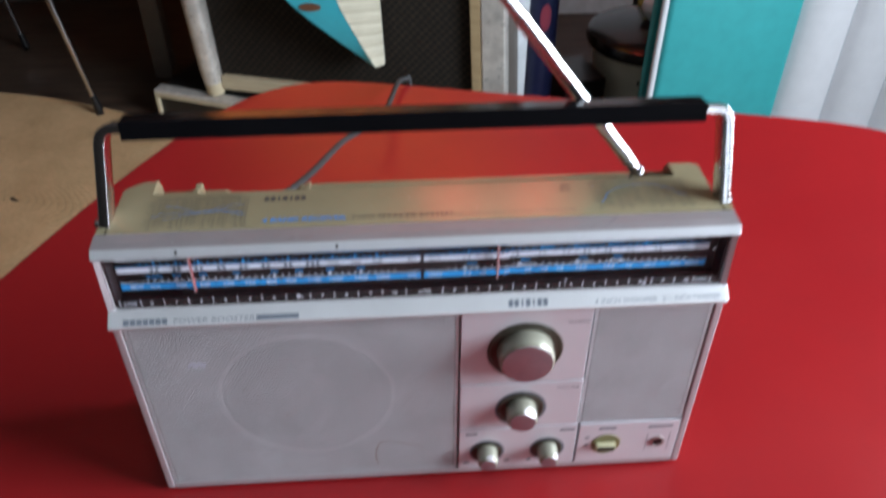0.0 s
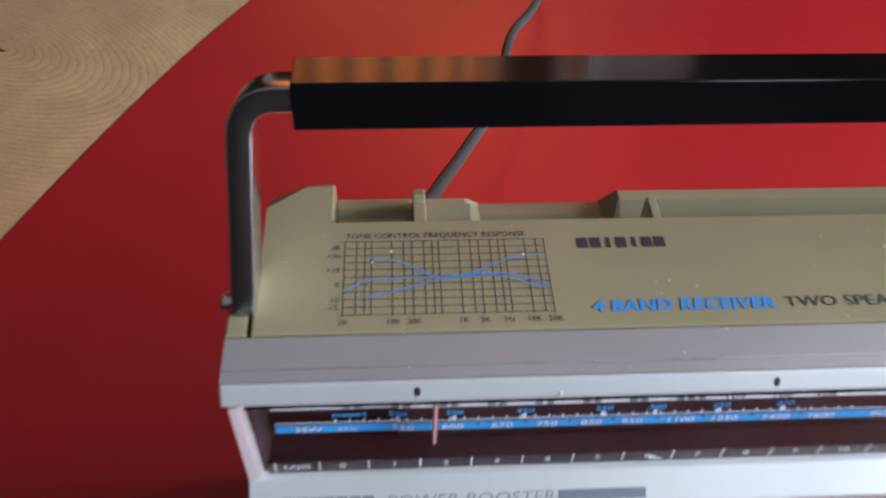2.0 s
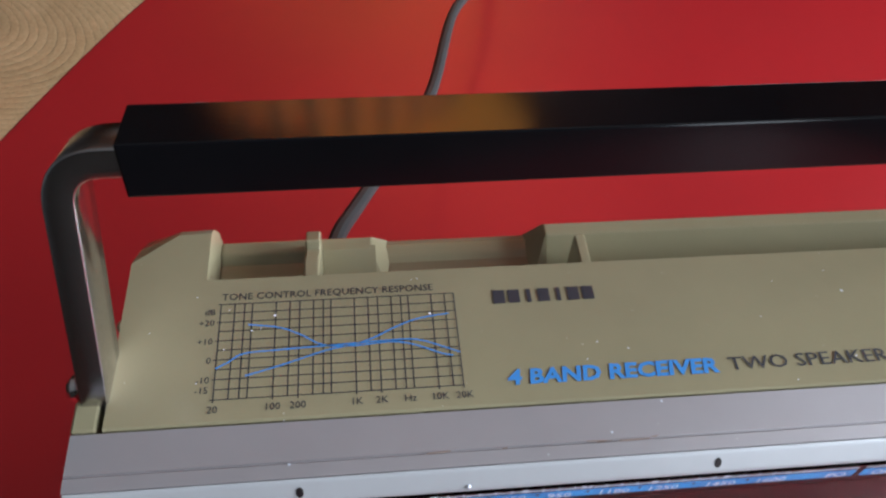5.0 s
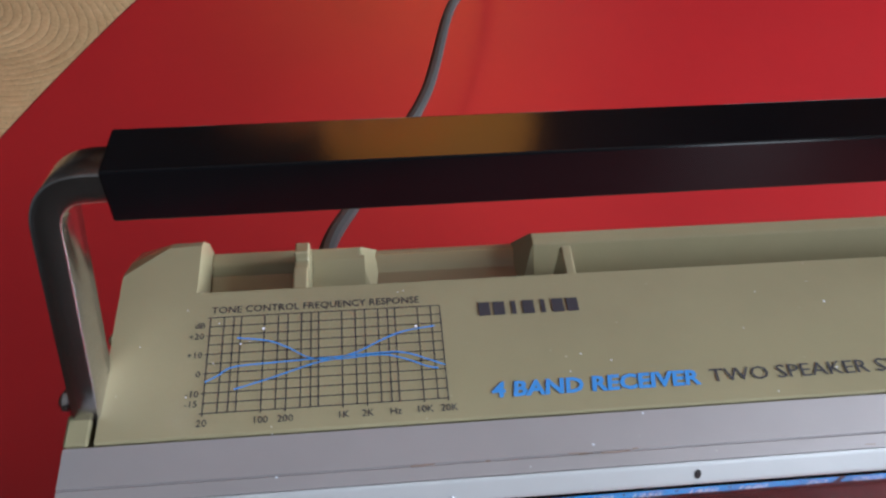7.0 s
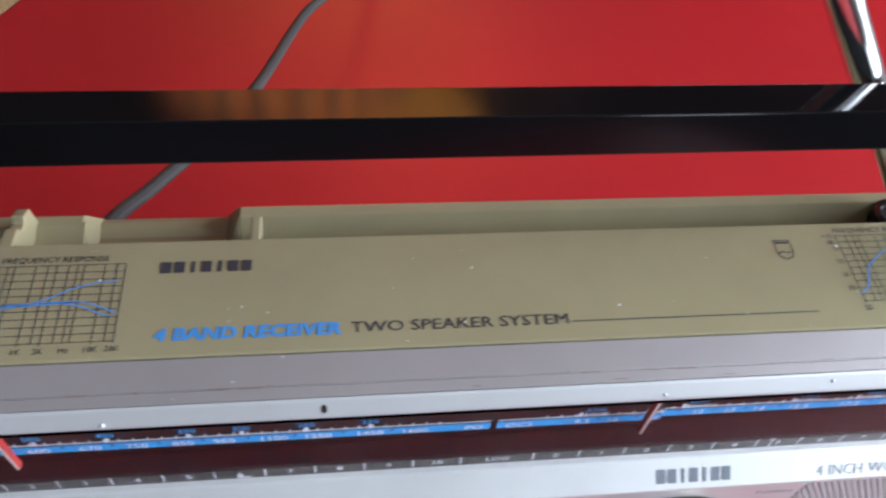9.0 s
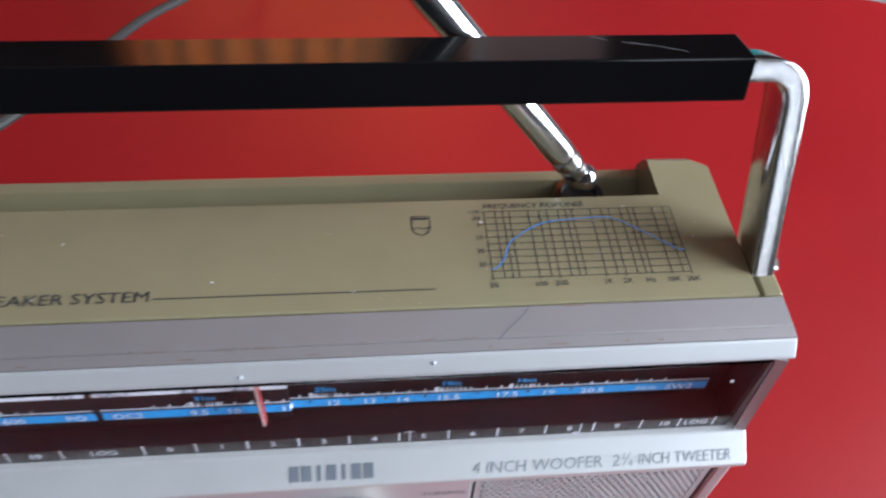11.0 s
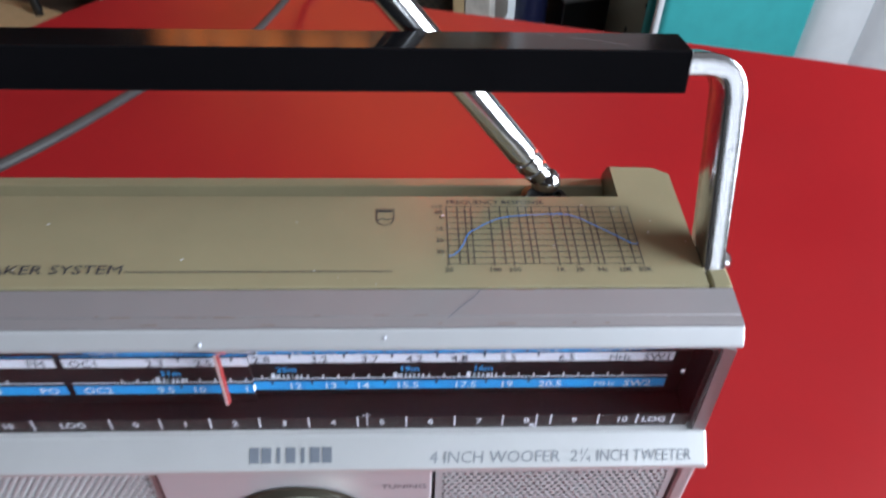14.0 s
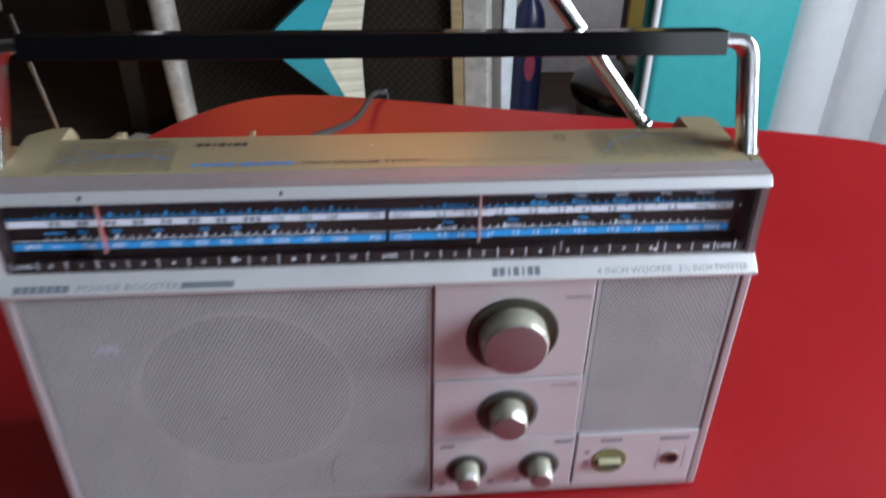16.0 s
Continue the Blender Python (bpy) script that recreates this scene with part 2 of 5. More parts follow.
def extrude_x(profile, x0, x1, bevel=0.0):
    """A closed profile of (y, z) points, run along x."""
    bm = bmesh.new()
    a = [bm.verts.new((x0, y, z)) for y, z in profile]
    b = [bm.verts.new((x1, y, z)) for y, z in profile]
    n = len(a)
    bm.faces.new(a)
    bm.faces.new(b[::-1])
    for i in range(n):
        bm.faces.new((a[i], b[i], b[(i + 1) % n], a[(i + 1) % n]))
    bmesh.ops.recalc_face_normals(bm, faces=bm.faces)
    if bevel:
        bmesh.ops.bevel(bm, geom=list(bm.edges), offset=bevel, segments=2, affect="EDGES", profile=0.5)
    return bm


def lathe(rings, steps=48, axis="z", at=(0, 0, 0)):
    """Turned solid from (radius, height) rings; axis y runs towards -y."""
    bm = bmesh.new()
    loops = []
    for r, h in rings:
        loop = []
        for k in range(steps):
            a = 2 * math.pi * k / steps
            c, s = r * math.cos(a), r * math.sin(a)
            p = (c, s, h) if axis == "z" else (c, -h, s)
            loop.append(bm.verts.new(Vector(p) + Vector(at)))
        loops.append(loop)
    for p, q in zip(loops, loops[1:]):
        for k in range(steps):
            bm.faces.new((p[k], p[(k + 1) % steps], q[(k + 1) % steps], q[k]))
    bm.faces.new(loops[0][::-1])
    bm.faces.new(loops[-1])
    bmesh.ops.recalc_face_normals(bm, faces=bm.faces)
    return bm


def tube(points, radius, steps=12, flat=1.0, closed=False):
    """A round or oval cord along points; radius may be a list."""
    bm = bmesh.new()
    pts = [Vector(p) for p in points]
    loops = []
    for i, p in enumerate(pts):
        d = (pts[min(i + 1, len(pts) - 1)] - pts[max(i - 1, 0)]).normalized()
        side = d.cross(Vector((0, 0, 1)))
        side = side.normalized() if side.length > 1e-4 else Vector((1, 0, 0))
        up = side.cross(d)
        r = radius[i] if isinstance(radius, (list, tuple)) else radius
        loops.append([bm.verts.new(p + side * r * math.cos(2 * math.pi * k / steps) + up * r * flat * math.sin(2 * math.pi * k / steps)) for k in range(steps)])
    for a, b in zip(loops, loops[1:]):
        for k in range(steps):
            bm.faces.new((a[k], a[(k + 1) % steps], b[(k + 1) % steps], b[k]))
    bm.faces.new(loops[0][::-1])
    bm.faces.new(loops[-1])
    bmesh.ops.recalc_face_normals(bm, faces=bm.faces)
    return bm


def spline(points, steps=8):
    """Points along a Catmull-Rom curve."""
    p = [Vector(q) for q in points]
    p = [2 * p[0] - p[1]] + p + [2 * p[-1] - p[-2]]
    out = []
    for i in range(1, len(p) - 2):
        for k in range(steps):
            t = k / steps
            out.append(0.5 * (2 * p[i] + (p[i + 1] - p[i - 1]) * t + (2 * p[i - 1] - 5 * p[i] + 4 * p[i + 1] - p[i + 2]) * t * t + (3 * p[i] - p[i - 1] - 3 * p[i + 1] + p[i + 2]) * t ** 3))
    return out + [p[-2]]


def add_text(bm, body, x, y, size, align="LEFT", width=0.0, shear=0.0, bold=0.0):
    """Adds flat lettering in the xy plane to bm; width: the length it is fitted to."""
    cu = bpy.data.curves.new("lettering", "FONT")
    cu.body, cu.size, cu.align_x, cu.shear, cu.offset, cu.resolution_u = body, size, align, shear, bold, 2
    ob = new("lettering", cu)
    me = bpy.data.meshes.new_from_object(ob.evaluated_get(bpy.context.evaluated_depsgraph_get()))
    co = np.empty(len(me.vertices) * 3)
    me.vertices.foreach_get("co", co)
    co = co.reshape(-1, 3)
    if width and len(co):
        co[:, 0] *= width / (co[:, 0].max() - min(0, co[:, 0].min()))
    co[:, 0] += x
    co[:, 1] += y
    me.vertices.foreach_set("co", co.ravel())
    bm.from_mesh(me)
    bpy.data.objects.remove(ob)
    bpy.data.meshes.remove(me)
    bpy.data.curves.remove(cu)


def flat_rect(bm, x0, x1, y0, y1):
    bm.faces.new([bm.verts.new((x, y, 0)) for x, y in ((x0, y0), (x1, y0), (x1, y1), (x0, y1))])


def flat_line(bm, pts, w):
    """A printed line of width w through (x, y) points."""
    left, right = [], []
    for i, (x, y) in enumerate(pts):
        a, b = Vector(pts[max(i - 1, 0)]), Vector(pts[min(i + 1, len(pts) - 1)])
        d = (b - a).normalized()
        nrm = Vector((-d.y, d.x)) * w / 2
        left.append(bm.verts.new((x + nrm.x, y + nrm.y, 0)))
        right.append(bm.verts.new((x - nrm.x, y - nrm.y, 0)))
    for i in range(len(pts) - 1):
        bm.faces.new((right[i], right[i + 1], left[i + 1], left[i]))


def on_front(bm, y):
    """Turns print from the xy plane to an upright plane that faces -y."""
    for v in bm.verts:
        v.co = Vector((v.co.x, y - v.co.z, v.co.y))
    return bm


def on_top(bm, z):
    for v in bm.verts:
        v.co.z += z
    return bm


# ---- the room ----
FLOOR_Z = -0.74
ROOM_X0, ROOM_X1, ROOM_Y0, ROOM_Y1, CEIL_Z = -2.6, 1.54, -2.3, 2.75, 1.72


def wall_with_holes(name, plane, at, thick, u0, u1, z0, z1, holes=(), paint=None):
    """A wall across x or y at a place, with openings (u0, u1, z0, z1) side by side."""
    bm = bmesh.new()
    spans, start = [], u0
    for a, b, c, d in holes:
        spans += [(start, a, z0, z1), (a, b, z0, c), (a, b, d, z1)]
        start = b
    for a, b, c, d in spans + [(start, u1, z0, z1)]:
        if plane == "x":
            box(bm, at, at + thick, a, b, c, d)
        else:
            box(bm, a, b, at, at + thick, c, d)
    return part(name, bm, paint or WALL, None, "plain painted wall", kind="structure")


bm = boxes((ROOM_X0 - 0.2, ROOM_X1 + 0.2, ROOM_Y0 - 0.2, ROOM_Y1 + 0.2, FLOOR_Z - 0.1, FLOOR_Z))
part("floor", bm, FLOOR, None, "dark brown wooden floor", kind="structure")
bm = boxes((ROOM_X0 - 0.2, ROOM_X1 + 0.2, ROOM_Y0 - 0.2, ROOM_Y1 + 0.2, CEIL_Z, CEIL_Z + 0.1))
part("ceiling", bm, CEILING, None, "plain unseen ceiling, toned dark to cut fill light", kind="structure")
wall_with_holes("wall_back", "y", ROOM_Y1, 0.2, ROOM_X0, ROOM_X1, FLOOR_Z, CEIL_Z, (), WALL_DARK)
wall_with_holes("wall_left", "x", ROOM_X0 - 0.2, 0.2, ROOM_Y0 - 0.2, ROOM_Y1 + 0.2, FLOOR_Z, CEIL_Z)
wall_with_holes("wall_right", "x", ROOM_X1, 0.2, ROOM_Y0 - 0.2, ROOM_Y1 + 0.2, FLOOR_Z, CEIL_Z, ((-0.90, 0.34, 0.08, 1.14),))
# unseen wall, added dark for reflections
wall_with_holes("wall_front", "y", ROOM_Y0 - 0.2, 0.2, ROOM_X0, ROOM_X1, FLOOR_Z, CEIL_Z, ((1.03, 1.49, 0.02, 1.64),), WALL_FRONT)

# ---- the table ----
TABLE_C, TABLE_A, TABLE_B, TABLE_TURN, TABLE_N, TABLE_M, TABLE_SHEAR = (0.0745, 0.0231), 0.4564, 0.4773, -0.2443, 9.2, 1.163, -0.0276


def table_outline(inset, steps=240):
    out = []
    for k in range(steps):
        a = 2 * math.pi * k / steps
        c, s = math.cos(a), math.sin(a)
        v = (TABLE_B - inset) * math.copysign(abs(s) ** (2 / TABLE_M), s)
        u = (TABLE_A - inset) * math.copysign(abs(c) ** (2 / TABLE_N), c) - TABLE_SHEAR * v
        ct, st = math.cos(TABLE_TURN), math.sin(TABLE_TURN)
        out.append((TABLE_C[0] + u * ct - v * st, TABLE_C[1] + u * st + v * ct))
    return out


def stacked(levels):
    """Closed outlines (points, z) joined from bottom to top."""
    bm = bmesh.new()
    loops = [[bm.verts.new((x, y, z)) for x, y in pts] for pts, z in levels]
    n = len(loops[0])
    for a, b in zip(loops, loops[1:]):
        for k in range(n):
            bm.faces.new((a[k], a[(k + 1) % n], b[(k + 1) % n], b[k]))
    bm.faces.new(loops[0][::-1])
    bm.faces.new(loops[-1])
    return bm


def build_table():
    t = thing("table", "red laminate table with rounded corners and metal legs", "table", Matrix.Translation((TABLE_C[0], TABLE_C[1], FLOOR_Z)))
    inv = Matrix.Translation((-TABLE_C[0], -TABLE_C[1], -FLOOR_Z))
    top = stacked([(table_outline(0.001), -0.024), (table_outline(0), -0.023), (table_outline(0), -0.0015), (table_outline(0.0006), -0.0005), (table_outline(0.002), 0)])
    top.transform(inv)
    part("tabletop", top, TABLE_RED, t)
    band = stacked([(table_outline(-0.0015), -0.0225), (table_outline(-0.0025), -0.012), (table_outline(-0.0015), -0.0035)])
    band.transform(inv)
    part("edge_band", band, TABLE_EDGE, t, "ribbed aluminium edge band")
    ct, st = math.cos(TABLE_TURN), math.sin(TABLE_TURN)
    for su, sv in ((-1, -1), (-1, 1), (1, -1), (1, 1)):
        u, v = su * 0.32, sv * 0.25
        x, y = u * ct - v * st, u * st + v * ct
        leg = tube([(x * 1.12, y * 1.12, 0), (x, y, -FLOOR_Z - 0.0245)], [0.011, 0.017], 16)
        part("leg", leg, CHROME, t)


build_table()

# ---- the radio ----
TOP = 0.186
HALF = 0.1605
FRONT_TRIM = ((-0.0022, 0.1402), (-0.0030, 0.1408), (-0.0030, 0.1424), (0.0035, 0.1480), (0.010, 0.1482), (0.010, 0.1402))
radio = thing("portable_radio", "silver and olive portable radio with folded-up handle on a red table", "radio")


def build_cabinet():
    # rear shell
    bm = extrude_x([(0.006, 0.0025), (0.074, 0.0025), (0.0765, 0.010), (0.0765, 0.160), (0.0715, 0.172), (0.0190, 0.172), (0.0190, 0.140), (0.006, 0.140)], -HALF + 0.002, HALF - 0.002, 0.0008)
    part("rear_shell", bm, OLIVE_REAR, radio)
    for x in (-0.13, 0.13):
        for y in (0.014, 0.062):
            foot = lathe([(0.0055, 0), (0.006, 0.0006), (0.006, 0.0028)], 20)
            foot.transform(Matrix.Translation((x, y, 0)))
            part("rubber_foot", foot, BLACK, radio)
    # front frame: sills and stiles round the grilles
    bm = boxes((-HALF, -HALF + 0.0045, -0.0008, 0.010, 0.0025, 0.1400), bevel=0.0009)
    part("side_frame", bm, SILVER_SIDE, radio)
    bm = boxes((HALF - 0.0045, HALF, -0.0008, 0.010, 0.0025, 0.1400), bevel=0.0009)
    part("side_frame", bm, SILVER_SIDE, radio)
    bm = boxes((-HALF + 0.0045, HALF - 0.0045, -0.0006, 0.010, 0.0025, 0.0064), bevel=0.0005)
    part("bottom_frame", bm, SILVER_SIDE, radio)
    bm = boxes((-HALF + 0.004, HALF - 0.004, 0.0045, 0.0055, 0.005, 0.140))
    part("baffle", bm, SPEAKER_DARK, radio)
    part("ledge_trim", extrude_x(FRONT_TRIM, -HALF - 0.0008, HALF + 0.0008, 0.0004), SILVER_BRIGHT, radio, "bright silver ledge below the dial")


def build_top():
    # flat top with the aerial channel behind it; end blocks reach further back
    bm = extrude_x([(0.0195, TOP - 0.006), (0.0195, TOP - 0.0003), (0.0199, TOP), (0.0522, TOP), (0.0522, TOP - 0.016), (0.0195, TOP - 0.016)], -0.1565, 0.1565)
    top = part("top_panel", bm, OLIVE, radio, "olive plastic top panel with printed charts")
    for s in (-1, 1):
                # the outer rear corner slopes away
        bm = bmesh.new()
        inner, outer = s * 0.1405, s * 0.1565
        pts = [(inner, y, TOP + z) for y, z in ((0.0522, -0.016), (0.0522, 0.0), (0.0648, 0.0), (0.0670, -0.0016), (0.0702, -0.0066), (0.0715, -0.016))]
        knee, y0, y1, z1 = (-0.1475, 0.0575, 0.0640, -0.0040) if s < 0 else (0.1525, 0.0618, 0.0660, -0.0026)
        pts += [(knee, 0.0645, TOP), (knee, 0.0670, TOP - 0.0018)]
        pts += [(outer, y, TOP + z) for y, z in ((0.0522, -0.016), (0.0522, 0.0), (y0, 0.0), (y1, z1), (0.0702, -0.0090), (0.0715, -0.016))]
        bmesh.ops.convex_hull(bm, input=[bm.verts.new(p) for p in pts])
        part("end_block", bm, OLIVE, radio)
        x0, x1 = sorted((s * 0.1576, s * (HALF + 0.0020)))
        part("hinge_cheek", boxes((x0, x1, 0.0195, 0.0262, TOP - 0.016, TOP - 0.0003), bevel=0.0006), OLIVE, radio)
    # channel floor and the rear rim in three heights
    part("channel_floor", boxes((-0.1405, 0.1405, 0.0522, 0.068, TOP - 0.018, TOP - 0.0146)), OLIVE, radio)
    for x0, x1, z in ((-0.1405, -0.106, -0.0104), (-0.106, -0.065, -0.0136), (-0.065, 0.1405, -0.0083)):
        bm = extrude_x([(0.0600, TOP - 0.0150), (0.0665, TOP + z), (0.0700, TOP + z), (0.0720, TOP + z - 0.004), (0.0720, TOP - 0.016), (0.0620, TOP - 0.016)], x0, x1, 0.0004)
        part("rear_rim", bm, OLIVE, radio)
    # sloping ends where the rim changes height
    for x0, x1, z in ((-0.065, -0.0690, -0.0083), (-0.106, -0.1020, -0.0104)):
        bm = bmesh.new()
        pts = [(x0, 0.0545, TOP - 0.0150), (x0, 0.0600, TOP - 0.0125), (x0, 0.0665, TOP + z), (x0, 0.0700, TOP + z), (x0, 0.0720, TOP + z - 0.004), (x0, 0.0720, TOP - 0.0155),
               (x1, 0.0560, TOP - 0.0150), (x1, 0.0668, TOP - 0.0137), (x1, 0.0718, TOP - 0.0145), (x1, 0.0718, TOP - 0.0155)]
        bmesh.ops.convex_hull(bm, input=[bm.verts.new(p) for p in pts])
        part("rim_gusset", bm, OLIVE, radio)
    # shallow floor beside the clip and the filled piece behind it
    part("channel_step", boxes((-0.1404, -0.1205, 0.0523, 0.0640, TOP - 0.0145, TOP - 0.0112), bevel=0.0004), OLIVE, radio)
    part("channel_step", extrude_x([(0.0523, TOP - 0.0145), (0.0662, TOP - 0.0099), (0.0672, TOP - 0.0099), (0.0672, TOP - 0.0145)], -0.1171, -0.1050), OLIVE, radio)
    part("aerial_clip", extrude_x([(0.0522, TOP - 0.012), (0.0522, TOP - 0.0004), (0.0585, TOP - 0.0010), (0.0590, TOP - 0.0030), (0.0620, TOP - 0.0036), (0.0632, TOP - 0.0020), (0.0672, TOP - 0.0038), (0.0685, TOP - 0.012)], -0.1205, -0.1172, 0.0004), OLIVE, radio)
    part("channel_rib", boxes((-0.0605, -0.0580, 0.0523, 0.0605, TOP - 0.012, TOP - 0.0008), bevel=0.0004), OLIVE, radio)
    # silver bevel with its groove, and the bright lip over the dial
    bm = extrude_x([(0.0191, TOP - 0.0003), (0.0118, TOP - 0.0011), (0.0115, TOP - 0.0015), (0.0112, TOP - 0.0012), (0.0087, TOP - 0.0016), (0.0087, TOP - 0.0052), (0.0191, TOP - 0.0052)], -1, 1)
    for v in bm.verts:
        v.co.x *= HALF + 0.0016 + (0.0191 - v.co.y) * 0.02
    part("bevel_trim", bm, SILVER_BEVEL, radio, "matt silver sloping trim with a fine groove")
    part("lip_trim", extrude_x([(0.0087, TOP - 0.0018), (0.0081, TOP - 0.0021), (0.0057, TOP - 0.0055), (0.0056, TOP - 0.0058), (0.0060, TOP - 0.0062), (0.0060, TOP - 0.0066), (0.0185, TOP - 0.0066), (0.0185, TOP - 0.0056), (0.0087, TOP - 0.0056)], -HALF - 0.0019, HALF + 0.0019, 0.0004), SILVER_LIP, radio, "bright silver lip above the dial")


build_cabinet()
build_top()

# ---- handle ----
GRIP_M = Matrix.Translation((0.0012, 0.0496, 0.2284)) @ Matrix.Rotation(radians(0.8), 4, "Z") @ Matrix.Rotation(radians(0.45), 4, "Y") @ Matrix.Rotation(radians(-11.0), 4, "X")


def build_handle():
    handle = new("handle")
    handle.parent = radio
    tagged(handle, "folded-up carrying handle with black grip")
    bm = bmesh.new()
    box(bm, -0.1458, 0.1466, -0.0060, 0.0060, -0.0051, 0.0051, 0.0004, 2)
    bm.transform(GRIP_M)
    part("grip", bm, GRIP, handle, "glossy black plastic grip")
    bm = bmesh.new()
    for x0, y0, x1, y1 in ((0.1130, 0.0050, 0.1165, 0.0030), (0.1195, 0.0022, 0.1250, 0.0004), (0.1248, 0.0006, 0.1300, -0.0016), (0.1295, -0.0012, 0.1325, -0.0030), (0.1210, 0.0010, 0.1232, 0.0014)):
        flat_line(bm, [(x0, y0), ((x0 + x1) / 2, (y0 + y1) / 2 + 0.0003), (x1, y1)], 0.00013)
    on_top(bm, 0.00515)
    bm.transform(GRIP_M)
    part("grip_scratch", bm, INK_PALE, handle, "pale scratches worn into the grip", kind="stuff")
    for s in (-1, 1):
        # flat steel strap: along the grip, round the bend, down to the pivot
        low, high = Vector((s * 0.1592, 0.0280, 0.1790)), GRIP_M @ Vector((s * 0.1440, 0, 0.0003))
        top = Vector((-0.1548 if s < 0 else 0.1594, high.y, high.z))
        down = (low - top).normalized()
        across = Vector((s, 0, 0))
        p0, p2 = top - across * 0.0075, top + down * 0.0080
        path = [high - across * 0.004, high + across * 0.002]
        for k in range(11):
            t = k / 10
            path.append(p0 * (1 - t) ** 2 + top * 2 * t * (1 - t) + p2 * t * t)
        path += [top.lerp(low, 0.4), top.lerp(low, 0.7), low]
        wide = down.cross(Vector((1, 0, 0))).normalized()
        section = [(math.copysign(0.92, c) + 0.08 * c, math.copysign(0.80, d) + 0.20 * d) for c, d in ((math.cos(radians(a)), math.sin(radians(a))) for a in (10, 45, 80, 100, 135, 170, 190, 225, 260, 280, 315, 350))]
        bm = bmesh.new()
        loops = []
        for i, p in enumerate(path):
            d = (path[min(i + 1, len(path) - 1)] - path[max(i - 1, 0)]).normalized()
            thick = d.cross(wide).normalized() * 0.0026
            loops.append([bm.verts.new(p + a * wide * 0.0054 + b * thick) for a, b in section])
        for a, b in zip(loops, loops[1:]):
            for k in range(12):
                bm.faces.new((a[k], a[(k + 1) % 12], b[(k + 1) % 12], b[k]))
                bm.edges.get((a[k], b[k])).smooth = False
        bm.faces.new(loops[0])
        bm.faces.new(loops[-1][::-1])
        bmesh.ops.recalc_face_normals(bm, faces=bm.faces)
        arm = part("arm", bm, STEEL, handle, "bent polished steel strap", smooth=True)
        rivet = lathe([(0.0016, 0), (0.0016, 0.0012), (0.0026, 0.0013), (0.0026, 0.0022), (0.0016, 0.0032), (0.0004, 0.0035)], 16)
        rivet.transform(Matrix.Translation(low + Vector((s * 0.0020, 0.0012, 0.006))) @ Matrix.Rotation(radians(90 * s), 4, "Y"))
        part("rivet", rivet, CHROME, arm, smooth=True)


build_handle()

# ---- aerial ----
AERIAL_DIR = Vector((-0.615, 0.017, 0.7884)).normalized()


def build_aerial():
    aerial = new("aerial")
    aerial.parent = radio
    tagged(aerial, "raised chrome telescopic aerial")
    base = Vector((0.1224, 0.0612, TOP - 0.0024))
    turn = Matrix.Translation(base) @ AERIAL_DIR.to_track_quat("Z", "Y").to_matrix().to_4x4()
    rings = [(0.0020, -0.0035), (0.0031, -0.0025), (0.0034, 0.0005), (0.0030, 0.0030), (0.0034, 0.0034), (0.0036, 0.0060), (0.0031, 0.0064), (0.0031, 0.0075), (0.0038, 0.0079), (0.0038, 0.0105), (0.0033, 0.0109), (0.0033, 0.0120), (0.0039, 0.0125), (0.0039, 0.115)]
    bm = lathe(rings, 32)
    bm.transform(turn)
    part("outer_tube", bm, CHROME, aerial, smooth=True)
    h, r = 0.115, 0.0033
    while r > 0.0012:
        bm = lathe([(r, h), (r, h + 0.098), (r - 0.0002, h + 0.0985)], 24)
        bm.transform(turn)
        part("inner_tube", bm, CHROME, aerial, smooth=True)
        h, r = h + 0.098, r - 0.0006
    bm = lathe([(0.0012, h), (0.0028, h + 0.001), (0.0030, h + 0.005), (0.0018, h + 0.007)], 20)
    bm.transform(turn)
    part("tip", bm, CHROME, aerial, smooth=True)
    ball = bmesh.new()
    bmesh.ops.create_uvsphere(ball, u_segments=28, v_segments=18, radius=0.0041, matrix=Matrix.Translation(base))
    knuckle = part("knuckle", ball, CHROME, aerial, "chrome ball joint", smooth=True)
    screw = lathe([(0.0013, -0.0006), (0.0013, 0.0003), (0.0004, 0.0004)], 16)
    screw.transform(Matrix.Translation(base + Vector((0.0004, -0.0029, 0.0029))) @ Matrix.Rotation(radians(45), 4, "X"))
    part("screw_hole", screw, DIAL_BLACK, knuckle)
    socket = lathe([(0.0066, -0.012), (0.0066, -0.0055), (0.0050, -0.0050), (0.0046, -0.0070), (0.001, -0.0075)], 32)
    socket.transform(Matrix.Translation((base.x, base.y - 0.001, TOP - 0.002)))
    part("swivel_socket", socket, BLACK, aerial)


build_aerial()

# ---- grilles, panels and controls ----


